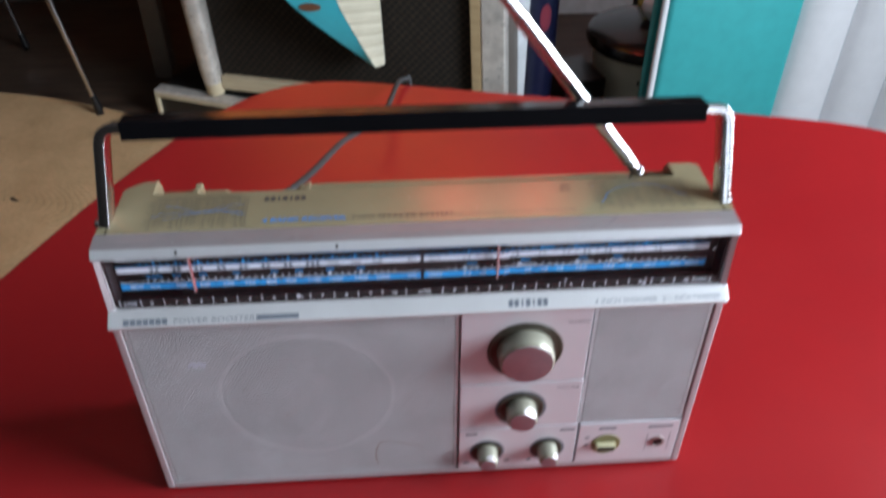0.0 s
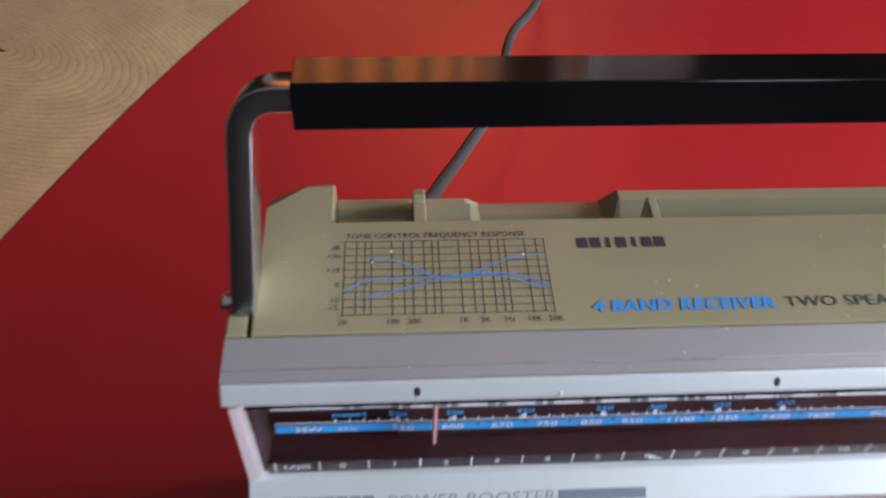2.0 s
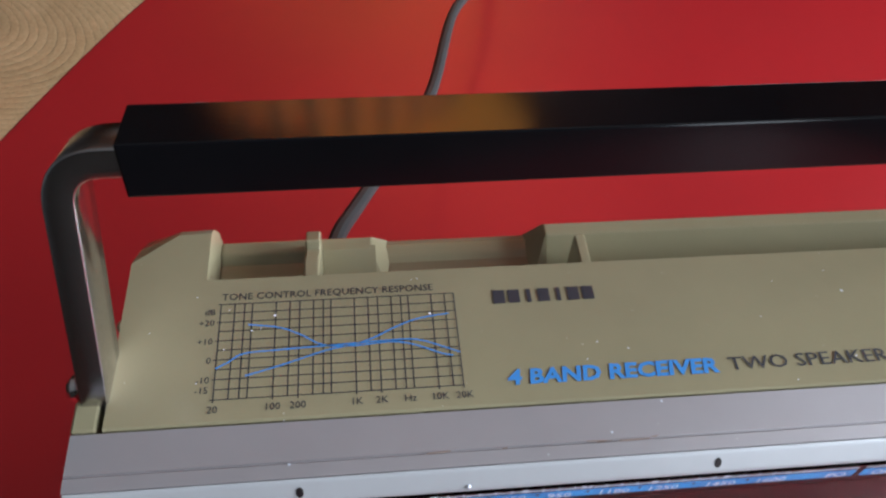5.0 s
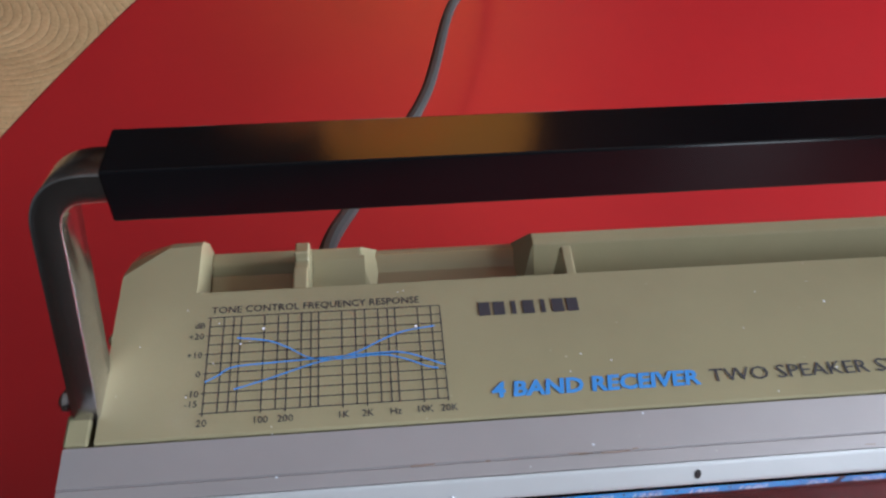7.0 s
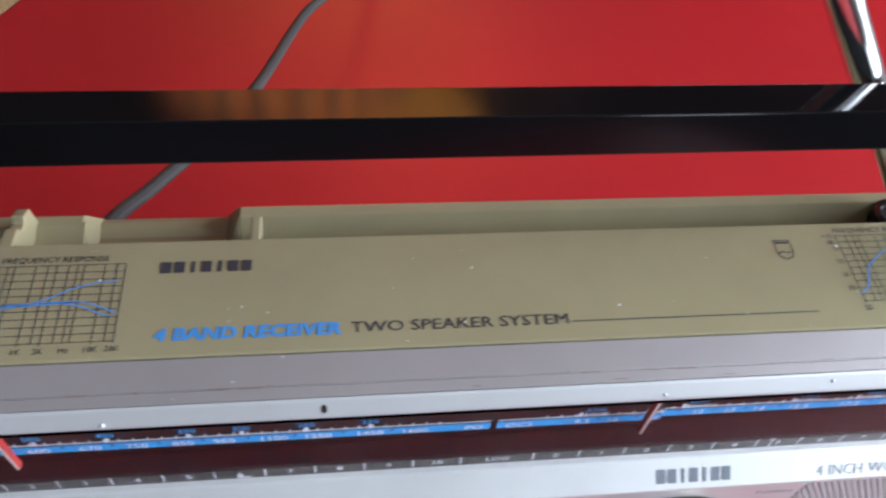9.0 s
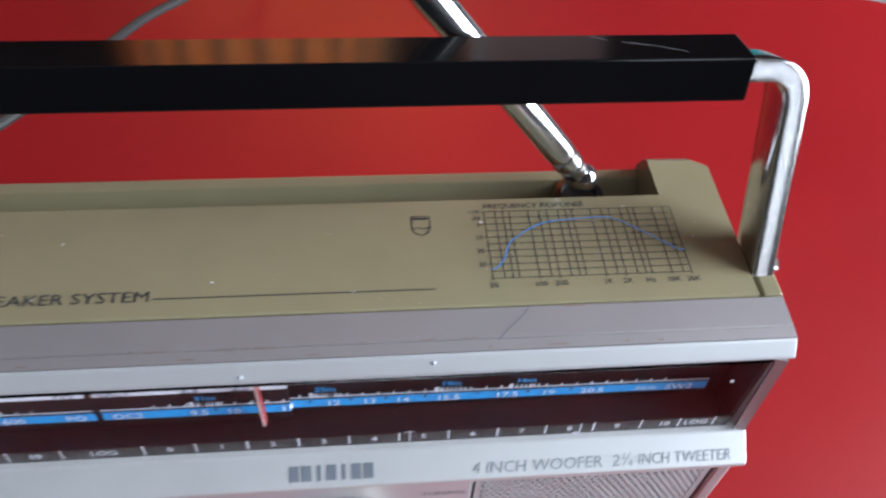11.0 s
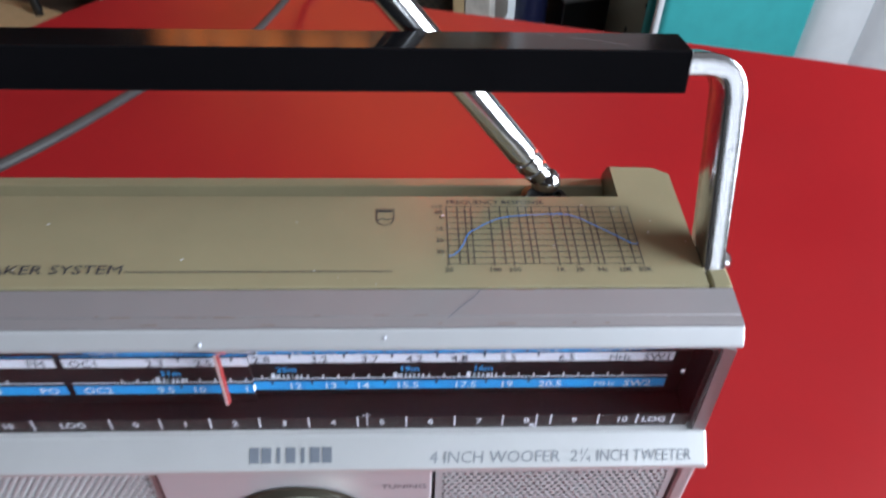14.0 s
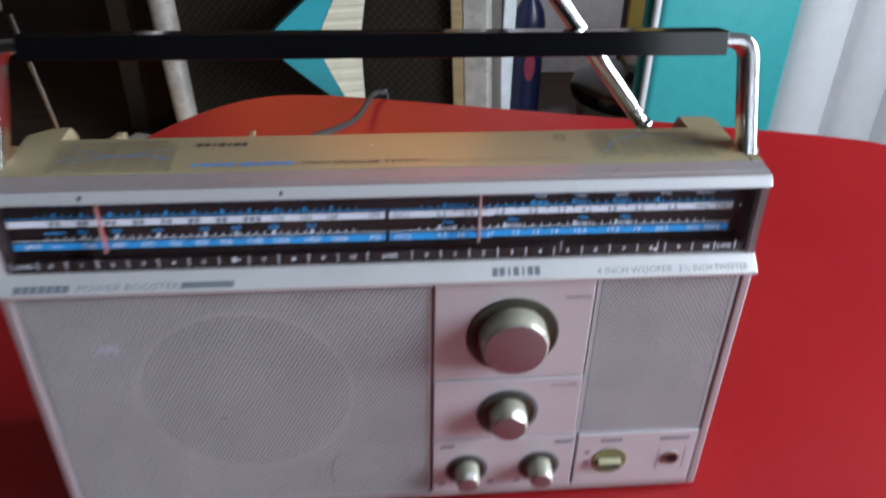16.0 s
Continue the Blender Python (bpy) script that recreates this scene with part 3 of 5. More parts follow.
def perforated(name, x0, x1, z0, z1, label, pitch=0.0020, hole=0.00068, thick=0.0005):
    """A steel sheet with round holes in staggered rows; each cell a hexagon-tiled ring with a sunk wall."""
    row_h = pitch * math.sqrt(3) / 2
    verts, faces = [], []
    nx, nz = int((x1 - x0) / pitch) - 1, int((z1 - z0) / row_h) - 1
    ox = x0 + ((x1 - x0) - (nx - 0.5) * pitch) / 2
    oz = z0 + ((z1 - z0) - (nz - 1) * row_h) / 2
    hexr = pitch / math.sqrt(3)
    ring = [(math.cos(radians(30 + 60 * k)), math.sin(radians(30 + 60 * k))) for k in range(6)]
    inner = [(math.cos(radians(30 * k)), math.sin(radians(30 * k))) for k in range(12)]
    for j in range(nz):
        for i in range(nx):
            cx, cz = ox + (i + 0.5 * (j % 2)) * pitch, oz + j * row_h
            b = len(verts)
            verts += [(cx + hexr * c, 0, cz + hexr * s) for c, s in ring]
            verts += [(cx + hole * c, 0, cz + hole * s) for c, s in inner]
            verts += [(cx + hole * c, thick, cz + hole * s) for c, s in inner]
            for k in range(6):
                a, a2 = b + k, b + (k + 1) % 6
                m0, m1, m2 = b + 6 + (2 * k + 1) % 12, b + 6 + (2 * k + 2) % 12, b + 6 + (2 * k + 3) % 12
                faces += [(a, m1, m0), (a, a2, m1), (a2, m2, m1)]
            for k in range(12):
                faces.append((b + 6 + k, b + 6 + (k + 1) % 12, b + 18 + (k + 1) % 12, b + 18 + k))
    # plain margin round the field
    fx0, fx1 = ox - pitch * 0.5, ox + (nx) * pitch
    fz0, fz1 = oz - hexr, oz + (nz - 1) * row_h + hexr
    e = 0.00012
    for a, b2, c, d in ((x0, fx0 + 0.0004, z0, z1), (fx1 - 0.0004, x1, z0, z1), (fx0, fx1, z0, fz0 + 0.0003), (fx0, fx1, fz1 - 0.0003, z1)):
        b = len(verts)
        verts += [(a, e, c), (b2, e, c), (b2, e, d), (a, e, d)]
        faces.append((b, b + 1, b + 2, b + 3))
    me = bpy.data.meshes.new(name)
    me.from_pydata(verts, [], faces)
    me.materials.append(GRILLE)
    me.update()
    ob = new(name, me)
    ob.parent = radio
    ob.location = (0, -0.0002, 0)
    return tagged(ob, label)


perforated("woofer_grille", -HALF + 0.0052, 0.0186, 0.0068, 0.1399, "perforated silver steel grille over the woofer")
perforated("tweeter_grille", 0.0915, HALF - 0.0052, 0.0445, 0.1399, "perforated silver steel grille over the tweeter")
WOOFER = (-0.067, 0.078, 0.050)


def sound_board(x0, x1, z0, z1, hole=None):
    """A thin board close behind a grille, with a round opening for the speaker."""
    bm = bmesh.new()
    loops = [[(x0, z0), (x1, z0), (x1, z1), (x0, z1)]]
    if hole:
        cx, cz, r = hole
        loops.append([(cx + r * math.cos(2 * math.pi * k / 72), cz + r * math.sin(2 * math.pi * k / 72)) for k in range(72)])
    edges = []
    for pts in loops:
        vs = [bm.verts.new((x, 0.0011, z)) for x, z in pts]
        edges += [bm.edges.new((a, b)) for a, b in zip(vs, vs[1:] + vs[:1])]
    bmesh.ops.triangle_fill(bm, use_beauty=True, edges=edges)
    grown = bmesh.ops.extrude_face_region(bm, geom=bm.faces[:])
    bmesh.ops.translate(bm, vec=(0, 0.0014, 0), verts=[g for g in grown["geom"] if isinstance(g, bmesh.types.BMVert)])
    bmesh.ops.recalc_face_normals(bm, faces=bm.faces)
    part("sound_board", bm, SPEAKER_DARK, radio)


sound_board(-HALF + 0.0056, 0.0182, 0.0072, 0.1395, WOOFER)
sound_board(0.0919, HALF - 0.0056, 0.0449, 0.1395)
cx, cz, r = WOOFER
bm = lathe([(r * 1.02, -0.0044), (r * 1.02, -0.0028), (r * 0.9, -0.0026), (r * 0.86, -0.0034), (r * 0.3, -0.0041), (r * 0.25, -0.0036), (0.001, -0.0032)], 48, "y", (cx, 0, cz))
part("woofer_cone", bm, SPEAKER_CONE, radio)
bm = lathe([(r * 0.995, -0.0026), (r * 0.995, -0.0010), (r * 0.97, -0.0009), (r * 0.955, -0.0012), (r * 0.955, -0.0026)], 72, "y", (cx, 0, cz))
bmesh.ops.delete(bm, geom=[f for f in bm.faces if len(f.verts) > 4], context="FACES_ONLY")
part("speaker_rim", bm, SPEAKER_RIM, radio)


def panel(x0, x1, z0, z1, label):
    return part("control_panel", boxes((x0, x1, -0.0012, 0.0044, z0, z1), bevel=0.0006, segments=3), SILVER_PANEL, radio, label)


tuning_panel = panel(0.0194, 0.0904, 0.0844, 0.1399, "pale silver tuning panel")
volume_panel = panel(0.0196, 0.0908, 0.0451, 0.0834, "pale silver volume panel")
tone_panel = panel(0.0196, 0.0918, 0.0067, 0.0440, "pale silver tone control panel")
socket_panel = panel(0.0930, HALF - 0.0052, 0.0067, 0.0435, "pale silver switch and socket panel")


def knob(owner, x, z, well, r, length, name, facet=None, ring=True):
    """A flat dark recess disc with a turned knob: body, metal cap, and on the smaller ones a facet cut at an angle, its
    highlight put into a paler colour.
    """
    # disc isn't sunk; its dark colour carries the shade of the recess
    part("recess", lathe([(well, 0.0013), (well + 0.0008, 0.0016), (well - 0.0003, 0.0019), (well - 0.0012, 0.0014), (well * 0.5, 0.0014)], 48, "y", (x, 0, z)), KNOB_WELL, owner, "round recess disc, its shade painted dark")
    if ring:
        part("scale_ring", ring_print(x, z, well + 0.0006, well + 0.0020), INK_GREY, owner, "thin grey printed ring")
    body = lathe([(r + 0.0006, 0.0013), (r + 0.0004, length * 0.5), (r, length - 0.0016), (r - 0.0004, length - 0.0006), (r - 0.0012, length)], 48, "y", (x, 0, z))
    cap = lathe([(r - 0.0012, length), (r - 0.0013, length + 0.0003), (r - 0.0020, length + 0.0004)], 48, "y", (x, 0, z))
    # cut faces get the paler second material, a painted highlight
    if facet is not None:
        out = Vector((math.cos(radians(facet)), 0, math.sin(radians(facet))))
        at = Vector((x, -length - 0.0004, z)) + out * r * 0.76
        no = (out * 0.90 + Vector((0, -0.43, 0))).normalized()
        for bm in (body, cap):
            cut = bmesh.ops.bisect_plane(bm, geom=bm.verts[:] + bm.edges[:] + bm.faces[:], plane_co=at, plane_no=no, clear_outer=True)
            edges = [e for e in cut["geom_cut"] if isinstance(e, bmesh.types.BMEdge)]
            for f in bmesh.ops.edgeloop_fill(bm, edges=edges)["faces"]:
                f.material_index = 1
    k = part(name, body, [KNOB, SILVER_SIDE], owner, smooth=True)
    part("cap", cap, [KNOB_CAP, SILVER_SIDE], k, "dull mauve-silver metal cap", smooth=True)
    return k


def ring_print(x, z, r0, r1, steps=64):
    bm = bmesh.new()
    a = [bm.verts.new((x + r0 * math.cos(2 * math.pi * k / steps), -0.0014, z + r0 * math.sin(2 * math.pi * k / steps))) for k in range(steps)]
    b = [bm.verts.new((x + r1 * math.cos(2 * math.pi * k / steps), -0.0014, z + r1 * math.sin(2 * math.pi * k / steps))) for k in range(steps)]
    for k in range(steps):
        bm.faces.new((a[k], a[(k + 1) % steps], b[(k + 1) % steps], b[k]))
    return bm


knob(tuning_panel, 0.0550, 0.1105, 0.0203, 0.0151, 0.0119, "tuning_knob", ring=False)
knob(volume_panel, 0.0555, 0.0618, 0.0132, 0.0088, 0.0119, "volume_knob", 58)
knob(tone_panel, 0.0370, 0.0228, 0.0088, 0.0060, 0.0116, "bass_knob", 80)
knob(tone_panel, 0.0742, 0.0228, 0.0088, 0.0060, 0.0116, "treble_knob", 40)

# ---- dial ----
dial = new("dial")
dial.parent = radio
tagged(dial, "long tuning dial behind clear plastic")
part("dial_floor", boxes((-0.1564, 0.1564, 0.0064, 0.0155, 0.1483, 0.1492)), DIAL_BLACK, dial, "black floor of the dial recess")
part("dial_back", boxes((-0.1564, 0.1564, 0.0156, 0.0176, 0.1480, 0.1794)), DIAL_BLACK, dial, "black dial plate")
for s in (-1, 1):
    # slanted silver cheek that closes the dial at either end
    bm = bmesh.new()
    x_out, x_in, x_deep = s * (HALF + 0.0004), s * 0.1578, s * 0.1578
    z0, z1 = 0.1481, TOP - 0.0067
    lo = [bm.verts.new((x, y, z0)) for x, y in ((x_out, 0.0036), (x_in, 0.0044), (x_deep, 0.0178), (x_out, 0.0178))]
    hi = [bm.verts.new((x, y, z1)) for x, y in ((x_out, 0.0052), (x_in, 0.0062), (x_deep, 0.0178), (x_out, 0.0178))]
    for k in range(4):
        bm.faces.new((lo[k], lo[(k + 1) % 4], hi[(k + 1) % 4], hi[k]))
    bm.faces.new(lo)
    bm.faces.new(hi[::-1])
    bmesh.ops.recalc_face_normals(bm, faces=bm.faces)
    part("end_cheek", bm, SILVER_SIDE, dial, "slanted silver end cheek")
    x0, x1 = sorted((s * 0.1564, s * 0.1577))
    part("inner_wall", boxes((x0, x1, 0.0066, 0.0186, 0.1482, 0.1793)), DIAL_BLACK, dial, "black inner end wall")

MIDDLE = (-0.1250, 0.0452)


def sink(x):
    """The clear middle sheet lifts what lies behind it a little."""
    return 0.0002 if MIDDLE[0] < x < MIDDLE[1] else 0.0


def depth(x):
    """The scale behind the middle sheet stands further forward than the ends."""
    return 0.0127 if x <= MIDDLE[0] else 0.0123 if x < MIDDLE[1] else 0.0133


def on_dial(bm, lift):
    on_front(bm, 0)
    for v in bm.verts:
        v.co.y = depth(v.co.x) - lift
    return bm


def band_strip(name, z0, z1, material, label):
    for x0, x1 in ((-0.1545, MIDDLE[0]), (MIDDLE[0], -0.0009), (0.0009, MIDDLE[1]), (MIDDLE[1], 0.1508)):
        d, y = sink((x0 + x1) / 2), depth((x0 + x1) / 2)
        part(name, boxes((x0, x1, y, y + 0.00012, z0 + d, z1 + d)), material, dial, label)


part("dial_sheet", boxes((MIDDLE[0], MIDDLE[1], 0.0130, 0.0136, 0.1500, 0.1790)), DIAL_BLACK, dial, "black backing of the middle sheet")
band_strip("white_band", 0.1656, 0.1688, DIAL_WHITE, "pale white band strip")
band_strip("blue_band", 0.1546, 0.1580, DIAL_BLUE, "bright blue band strip")
band_strip("blue_rule", 0.1697, 0.1700, DIAL_BLUE, "thin blue rule")
band_strip("white_rule", 0.1590, 0.1593, DIAL_WHITE, "thin white rule")


def words(rows, size, z, y, material, owner, name, label="", shear=0.0, bold=0.0):
    """rows of (text, centre x); all of them one print."""
    bm = bmesh.new()
    for body, x in rows:
        add_text(bm, body, x, z + sink(x), size, "CENTER", shear=shear, bold=bold)
    return part(name, on_dial(bm, y), material, owner, label, kind="stuff")


FM = [("104", -0.0455), ("106", -0.0340), ("108", -0.0232), ("FM", -0.0053)]
SW1 = [("OC1", 0.0060), ("2.3", 0.0229), ("2.5", 0.0346), ("2.8", 0.0483), ("3.2", 0.0624), ("3.7", 0.0748), ("4.2", 0.0858), ("4.8", 0.0970), ("5.5", 0.1091), ("6.5", 0.1237), ("SW1", 0.1466)]
SW2 = [("OC2", 0.0067), ("9.5", 0.0235), ("10", 0.0316), ("11", 0.0445), ("12", 0.0555), ("13", 0.0644), ("14", 0.0726), ("15.5", 0.0840), ("17.5", 0.0988), ("19", 0.1094), ("20.5", 0.1208), ("SW2", 0.1435)]
MW = [("MW", -0.1465), ("550", -0.1240), ("600", -0.1120), ("670", -0.1000), ("750", -0.0890), ("850", -0.0780), ("950", -0.0680), ("1100", -0.0560), ("1250", -0.0450), ("1450", -0.0320), ("1600", -0.0205), ("PO", -0.0052)]
METRES_MW = [("550", -0.1252), ("500", -0.1118), ("450", -0.0950), ("350", -0.0760), ("300", -0.0632), ("250", -0.0475), ("210", -0.0318)]
METRES_SW2 = [("31m", 0.0258), ("25m", 0.0540), ("19m", 0.0845), ("16m", 0.1030)]
METRES_SW1 = [("90m", 0.0652), ("75m", 0.0825), ("60m", 0.1004), ("49m", 0.1197), ("meters", 0.1371)]
words(FM + SW1, 0.0036, 0.1660, 0.0002, DIAL_INK, dial, "white_band_figure")
words(MW + SW2, 0.0036, 0.1551, 0.0002, DIAL_WHITE, dial, "blue_band_figure", bold=0.00004)
words([("kHz", -0.1372), ("MHz", 0.1349)], 0.0029, 0.1552, 0.0002, DIAL_WHITE, dial, "unit_mark")
words([("MHz", 0.1371)], 0.0029, 0.1661, 0.0002, DIAL_INK, dial, "unit_mark")
words(METRES_MW + METRES_SW2 + [("meters", -0.1365)], 0.0029, 0.1622, 0.0002, DIAL_BLUE, dial, "metre_figure", bold=0.00005)
words(METRES_SW1, 0.0029, 0.1733, 0.0002, DIAL_WHITE, dial, "metre_figure")
# figures on the FM band that are too blurred to read
bm = bmesh.new()
for k in range(8):
    for j in range(3 if k == 0 else 2):
        x = -0.0572 - 0.0112 * k + (j - 0.5) * 0.0026
        flat_rect(bm, x - 0.0009, x + 0.0009, 0.1661 + sink(x), 0.1684 + sink(x))
part("band_bar", on_dial(bm, 0.0002), INK_GREY, dial, kind="stuff")


def ticks(name, xs, z0, z1, w, material, y=0.0002):
    bm = bmesh.new()
    for x in xs:
        flat_rect(bm, x - w / 2, x + w / 2, z0 + sink(x), z1 + sink(x))
    return part(name, on_dial(bm, y), material, dial, kind="stuff")


ticks("short_tick", [-0.1400 + 0.0034 * k for k in range(38)] + [0.0135 + 0.0038 * k for k in range(34)], 0.1593, 0.1611, 0.00042, DIAL_WHITE)
ticks("band_tick", [x for _, x in METRES_MW] + [x - 0.0035 for _, x in METRES_SW2], 0.1593, 0.1617, 0.0010, DIAL_WHITE)
ticks("band_tick", [x - 0.0020 + 0.0011 * k for _, x in METRES_SW2 for k in range(6)], 0.1593, 0.1612, 0.0004, DIAL_WHITE)
ticks("short_tick", [-0.1420 + 0.0034 * k for k in range(39)] + [0.0145 + 0.0036 * k for k in range(36)], 0.1700, 0.1717, 0.00042, DIAL_BLUE)
ticks("band_tick", [-0.0455 + 0.0112 * k for k in range(-8, 3)] + [x - 0.0030 for _, x in METRES_SW1[:4]] + [0.0241], 0.1700, 0.1725, 0.0010, DIAL_BLUE)
ticks("band_tick", [x - 0.0030 + 0.0011 * k for _, x in METRES_SW1[:3] for k in range(6)] + [0.0241 + 0.0012 * k for k in range(9)], 0.1700, 0.1722, 0.0004, DIAL_BLUE)
ticks("divider_tick", [(a[1] + b[1]) / 2 for a, b in zip(SW1[1:9], SW1[2:10])], 0.1679, 0.1695, 0.0005, DIAL_INK, 0.0003)
ticks("divider_tick", [(a[1] + b[1]) / 2 for a, b in zip(SW2[1:10], SW2[2:11])] + [(a[1] + b[1]) / 2 for a, b in zip(MW[2:10], MW[3:11])], 0.1571, 0.1585, 0.0006, DIAL_INK, 0.0003)

for x in (-0.1165, 0.0390):
    needle = part("pointer", boxes((x - 0.0006, x + 0.0006, 0.0088, 0.0104, 0.1545, 0.1770), bevel=0.0002), POINTER, dial, "slim red pointer with a painted glint down its front")
    # thin pale strip: the pointer's gloss reflection put into colour
    part("pointer_glint_strip", boxes((x - 0.0003, x + 0.0003, 0.0085, 0.0087, 0.1547, 0.1768)), POINTER_GLINT, needle)

# logging scale on the front sheet
part("log_strip", boxes((-0.1563, 0.1563, 0.0056, 0.0062, 0.1481, 0.1530)), DIAL_BLACK, dial, "black logging strip")
LOG = [("LOG", 0.0008), ("LOG", 0.1472), ("LOG", -0.1493)] + [(str(k), 0.0163 + 0.01226 * k) for k in range(11)] + [(str(k), -0.0150 - 0.01235 * (10 - k)) for k in range(11)]
bm = bmesh.new()
for body, x in LOG:
    add_text(bm, body, x, 0.1503, 0.0031, "CENTER", bold=0.00005)
part("log_figure", on_front(bm, 0.0054), DIAL_WHITE, dial, kind="stuff")
bm = bmesh.new()
for x in [0.0163 + 0.01226 * (k + 0.5) for k in range(-1, 10)] + [0.1428, 0.1520, -0.1440, -0.1545] + [-0.0150 - 0.01235 * (10 - k - 0.5) for k in range(11)]:
    flat_rect(bm, x - 0.0002, x + 0.0002, 0.1494, 0.1538)
part("log_tick", on_front(bm, 0.0054), DIAL_WHITE, dial, kind="stuff")
window = part("dial_window", extrude_x([(0.0038, 0.1484), (0.0046, 0.1484), (0.0060, TOP - 0.0067), (0.0052, TOP - 0.0067)], -0.1577, 0.1577), GLASS, dial, "clear plastic dial window")
window.visible_shadow = False
# scuffs on the clear window
bm = bmesh.new()
for x, z, w, h in ((0.0740, 0.1545, 0.0003, 0.0050), (0.0738, 0.1562, 0.0022, 0.0003), (0.1165, 0.1530, 0.0004, 0.0058), (0.1155, 0.1515, 0.0012, 0.0012), (-0.0640, 0.1532, 0.0016, 0.0018), (-0.0624, 0.1526, 0.0018, 0.0007), (0.1497, 0.1722, 0.0009, 0.0009)):
    flat_rect(bm, x - w / 2, x + w / 2, z - h / 2, z + h / 2)
bm = on_front(bm, 0)
for v in bm.verts:
    v.co.y = 0.0036 + (v.co.z - 0.1484) * 0.05
part("scuff", bm, DIAL_WHITE, dial, kind="stuff")

# ---- print on the ledge and the panels ----


def ledge_print(bm, lift=0.00012):
    for v in bm.verts:
        d = v.co.y - 0.1393
        v.co = Vector((v.co.x, -0.0030 + 0.757 * d - 0.653 * lift, 0.1424 + 0.653 * d + 0.757 * lift))
    return bm


bm = bmesh.new()
add_text(bm, "4 INCH WOOFER", 0.0895, 0.1407, 0.0042, width=0.0335, shear=0.12)
add_text(bm, "2", 0.1255, 0.1407, 0.0042, shear=0.12)
add_text(bm, "1", 0.1280, 0.1424, 0.0024, shear=0.12)
add_text(bm, "4", 0.1297, 0.1405, 0.0024, shear=0.12)
flat_line(bm, [(0.1283, 0.1406), (0.1304, 0.1440)], 0.0002)
add_text(bm, "INCH TWEETER", 0.1322, 0.1407, 0.0042, width=0.0248, shear=0.12)
part("speaker_lettering", ledge_print(bm), INK_PALE, radio)
bm = bmesh.new()
add_text(bm, "POWER BOOSTER", -0.1285, 0.1405, 0.0040, width=0.0415, shear=0.12)
part("booster_lettering", ledge_print(bm), INK_PALE, radio)
bm = bmesh.new()
flat_rect(bm, -0.1535, -0.1505, 0.1403, 0.1434)
for k in range(6):
    part("booster_bar", ledge_print(bm), INK_GREY, radio)
    bm = bmesh.new()
    flat_rect(bm, -0.1500 + 0.0032 * k, -0.1473 + 0.0032 * k, 0.1403, 0.1434)
part("booster_bar", ledge_print(bm), INK_GREY, radio)
bm = bmesh.new()
flat_rect(bm, -0.0862, -0.0645, 0.1405, 0.1432)
part("booster_stripe", ledge_print(bm), INK_GREY, radio)


def brand_blocks(x0, x1, y0, y1, place, material):
    """The maker's name as seven plain upright blocks."""
    n = 7
    step = (x1 - x0) / n
    for k in range(n):
        bm = bmesh.new()
        w = 0.30 if k in (2, 4) else 0.78
        cx = x0 + (k + 0.5) * step
        flat_rect(bm, cx - step * w / 2, cx + step * w / 2, y0, y1)
        part("maker_bar", place(bm), material, radio)


brand_blocks(0.0439, 0.0652, 0.1412, 0.1451, ledge_print, INK_GREY)

for owner, body, x0, x1, z in ((tuning_panel, "TUNING", 0.0770, 0.0888, 0.1297), (volume_panel, "VOLUME", 0.0755, 0.0885, 0.0776)):
    bm = bmesh.new()
    add_text(bm, body, x0, z, 0.0030, width=x1 - x0)
    part("panel_lettering", on_front(bm, -0.00135), INK_GREY, owner)
for owner, spans in ((tone_panel, ((0.0235, 0.0305, 0.0390), (0.0810, 0.0900, 0.0390), (0.0230, 0.0262, 0.0120), (0.0480, 0.0512, 0.0120), (0.0620, 0.0650, 0.0120))), (socket_panel, ((0.1050, 0.1160, 0.0380), (0.1355, 0.1510, 0.0375), (0.0975, 0.1000, 0.0300), (0.0975, 0.1000, 0.0230)))):
    for x0, x1, z in spans:
        bm = bmesh.new()
        flat_rect(bm, x0, x1, z, z + 0.0018)
        part("panel_bar", on_front(bm, -0.00135), INK_GREY, owner)

# slide switch in a round recess, and the earphone socket
switch = part("slide_switch", lathe([(0.0092, 0.0013), (0.0088, 0.0017), (0.0078, 0.0015), (0.003, 0.0014)], 40, "y", (0.1110, 0, 0.0240)), SWITCH_WELL, socket_panel, "worn olive round switch with cream slider", smooth=True)
part("slider", boxes((0.1045, 0.1165, -0.0052, -0.0012, 0.0215, 0.0262), bevel=0.0008), SWITCH, switch, "ribbed slider")
for k in range(3):
    part("slider_rib", boxes((0.1052, 0.1158, -0.0058, -0.0051, 0.0222 + 0.0014 * k, 0.0228 + 0.0014 * k)), KNOB_WELL, switch)
jack = part("earphone_socket", lathe([(0.0046, 0.0012), (0.0045, 0.0020), (0.0034, 0.0021), (0.0032, 0.0013), (0.0008, 0.0013)], 32, "y", (0.1435, 0, 0.0240)), SOCKET, socket_panel, "metal ringed earphone socket", smooth=True)
part("socket_hole", lathe([(0.0031, 0.0014), (0.0031, 0.0016), (0.0003, 0.0016)], 24, "y", (0.1435, 0, 0.0240)), DIAL_BLACK, jack)
bm = bmesh.new()
for x in (0.1365, 0.1505):
    flat_rect(bm, x - 0.0002, x + 0.0002, 0.0160, 0.0320)
part("socket_frame", on_front(bm, -0.00135), INK_GREY, socket_panel)

# ---- print on the top ----
PRINT_Z = TOP + 0.00015


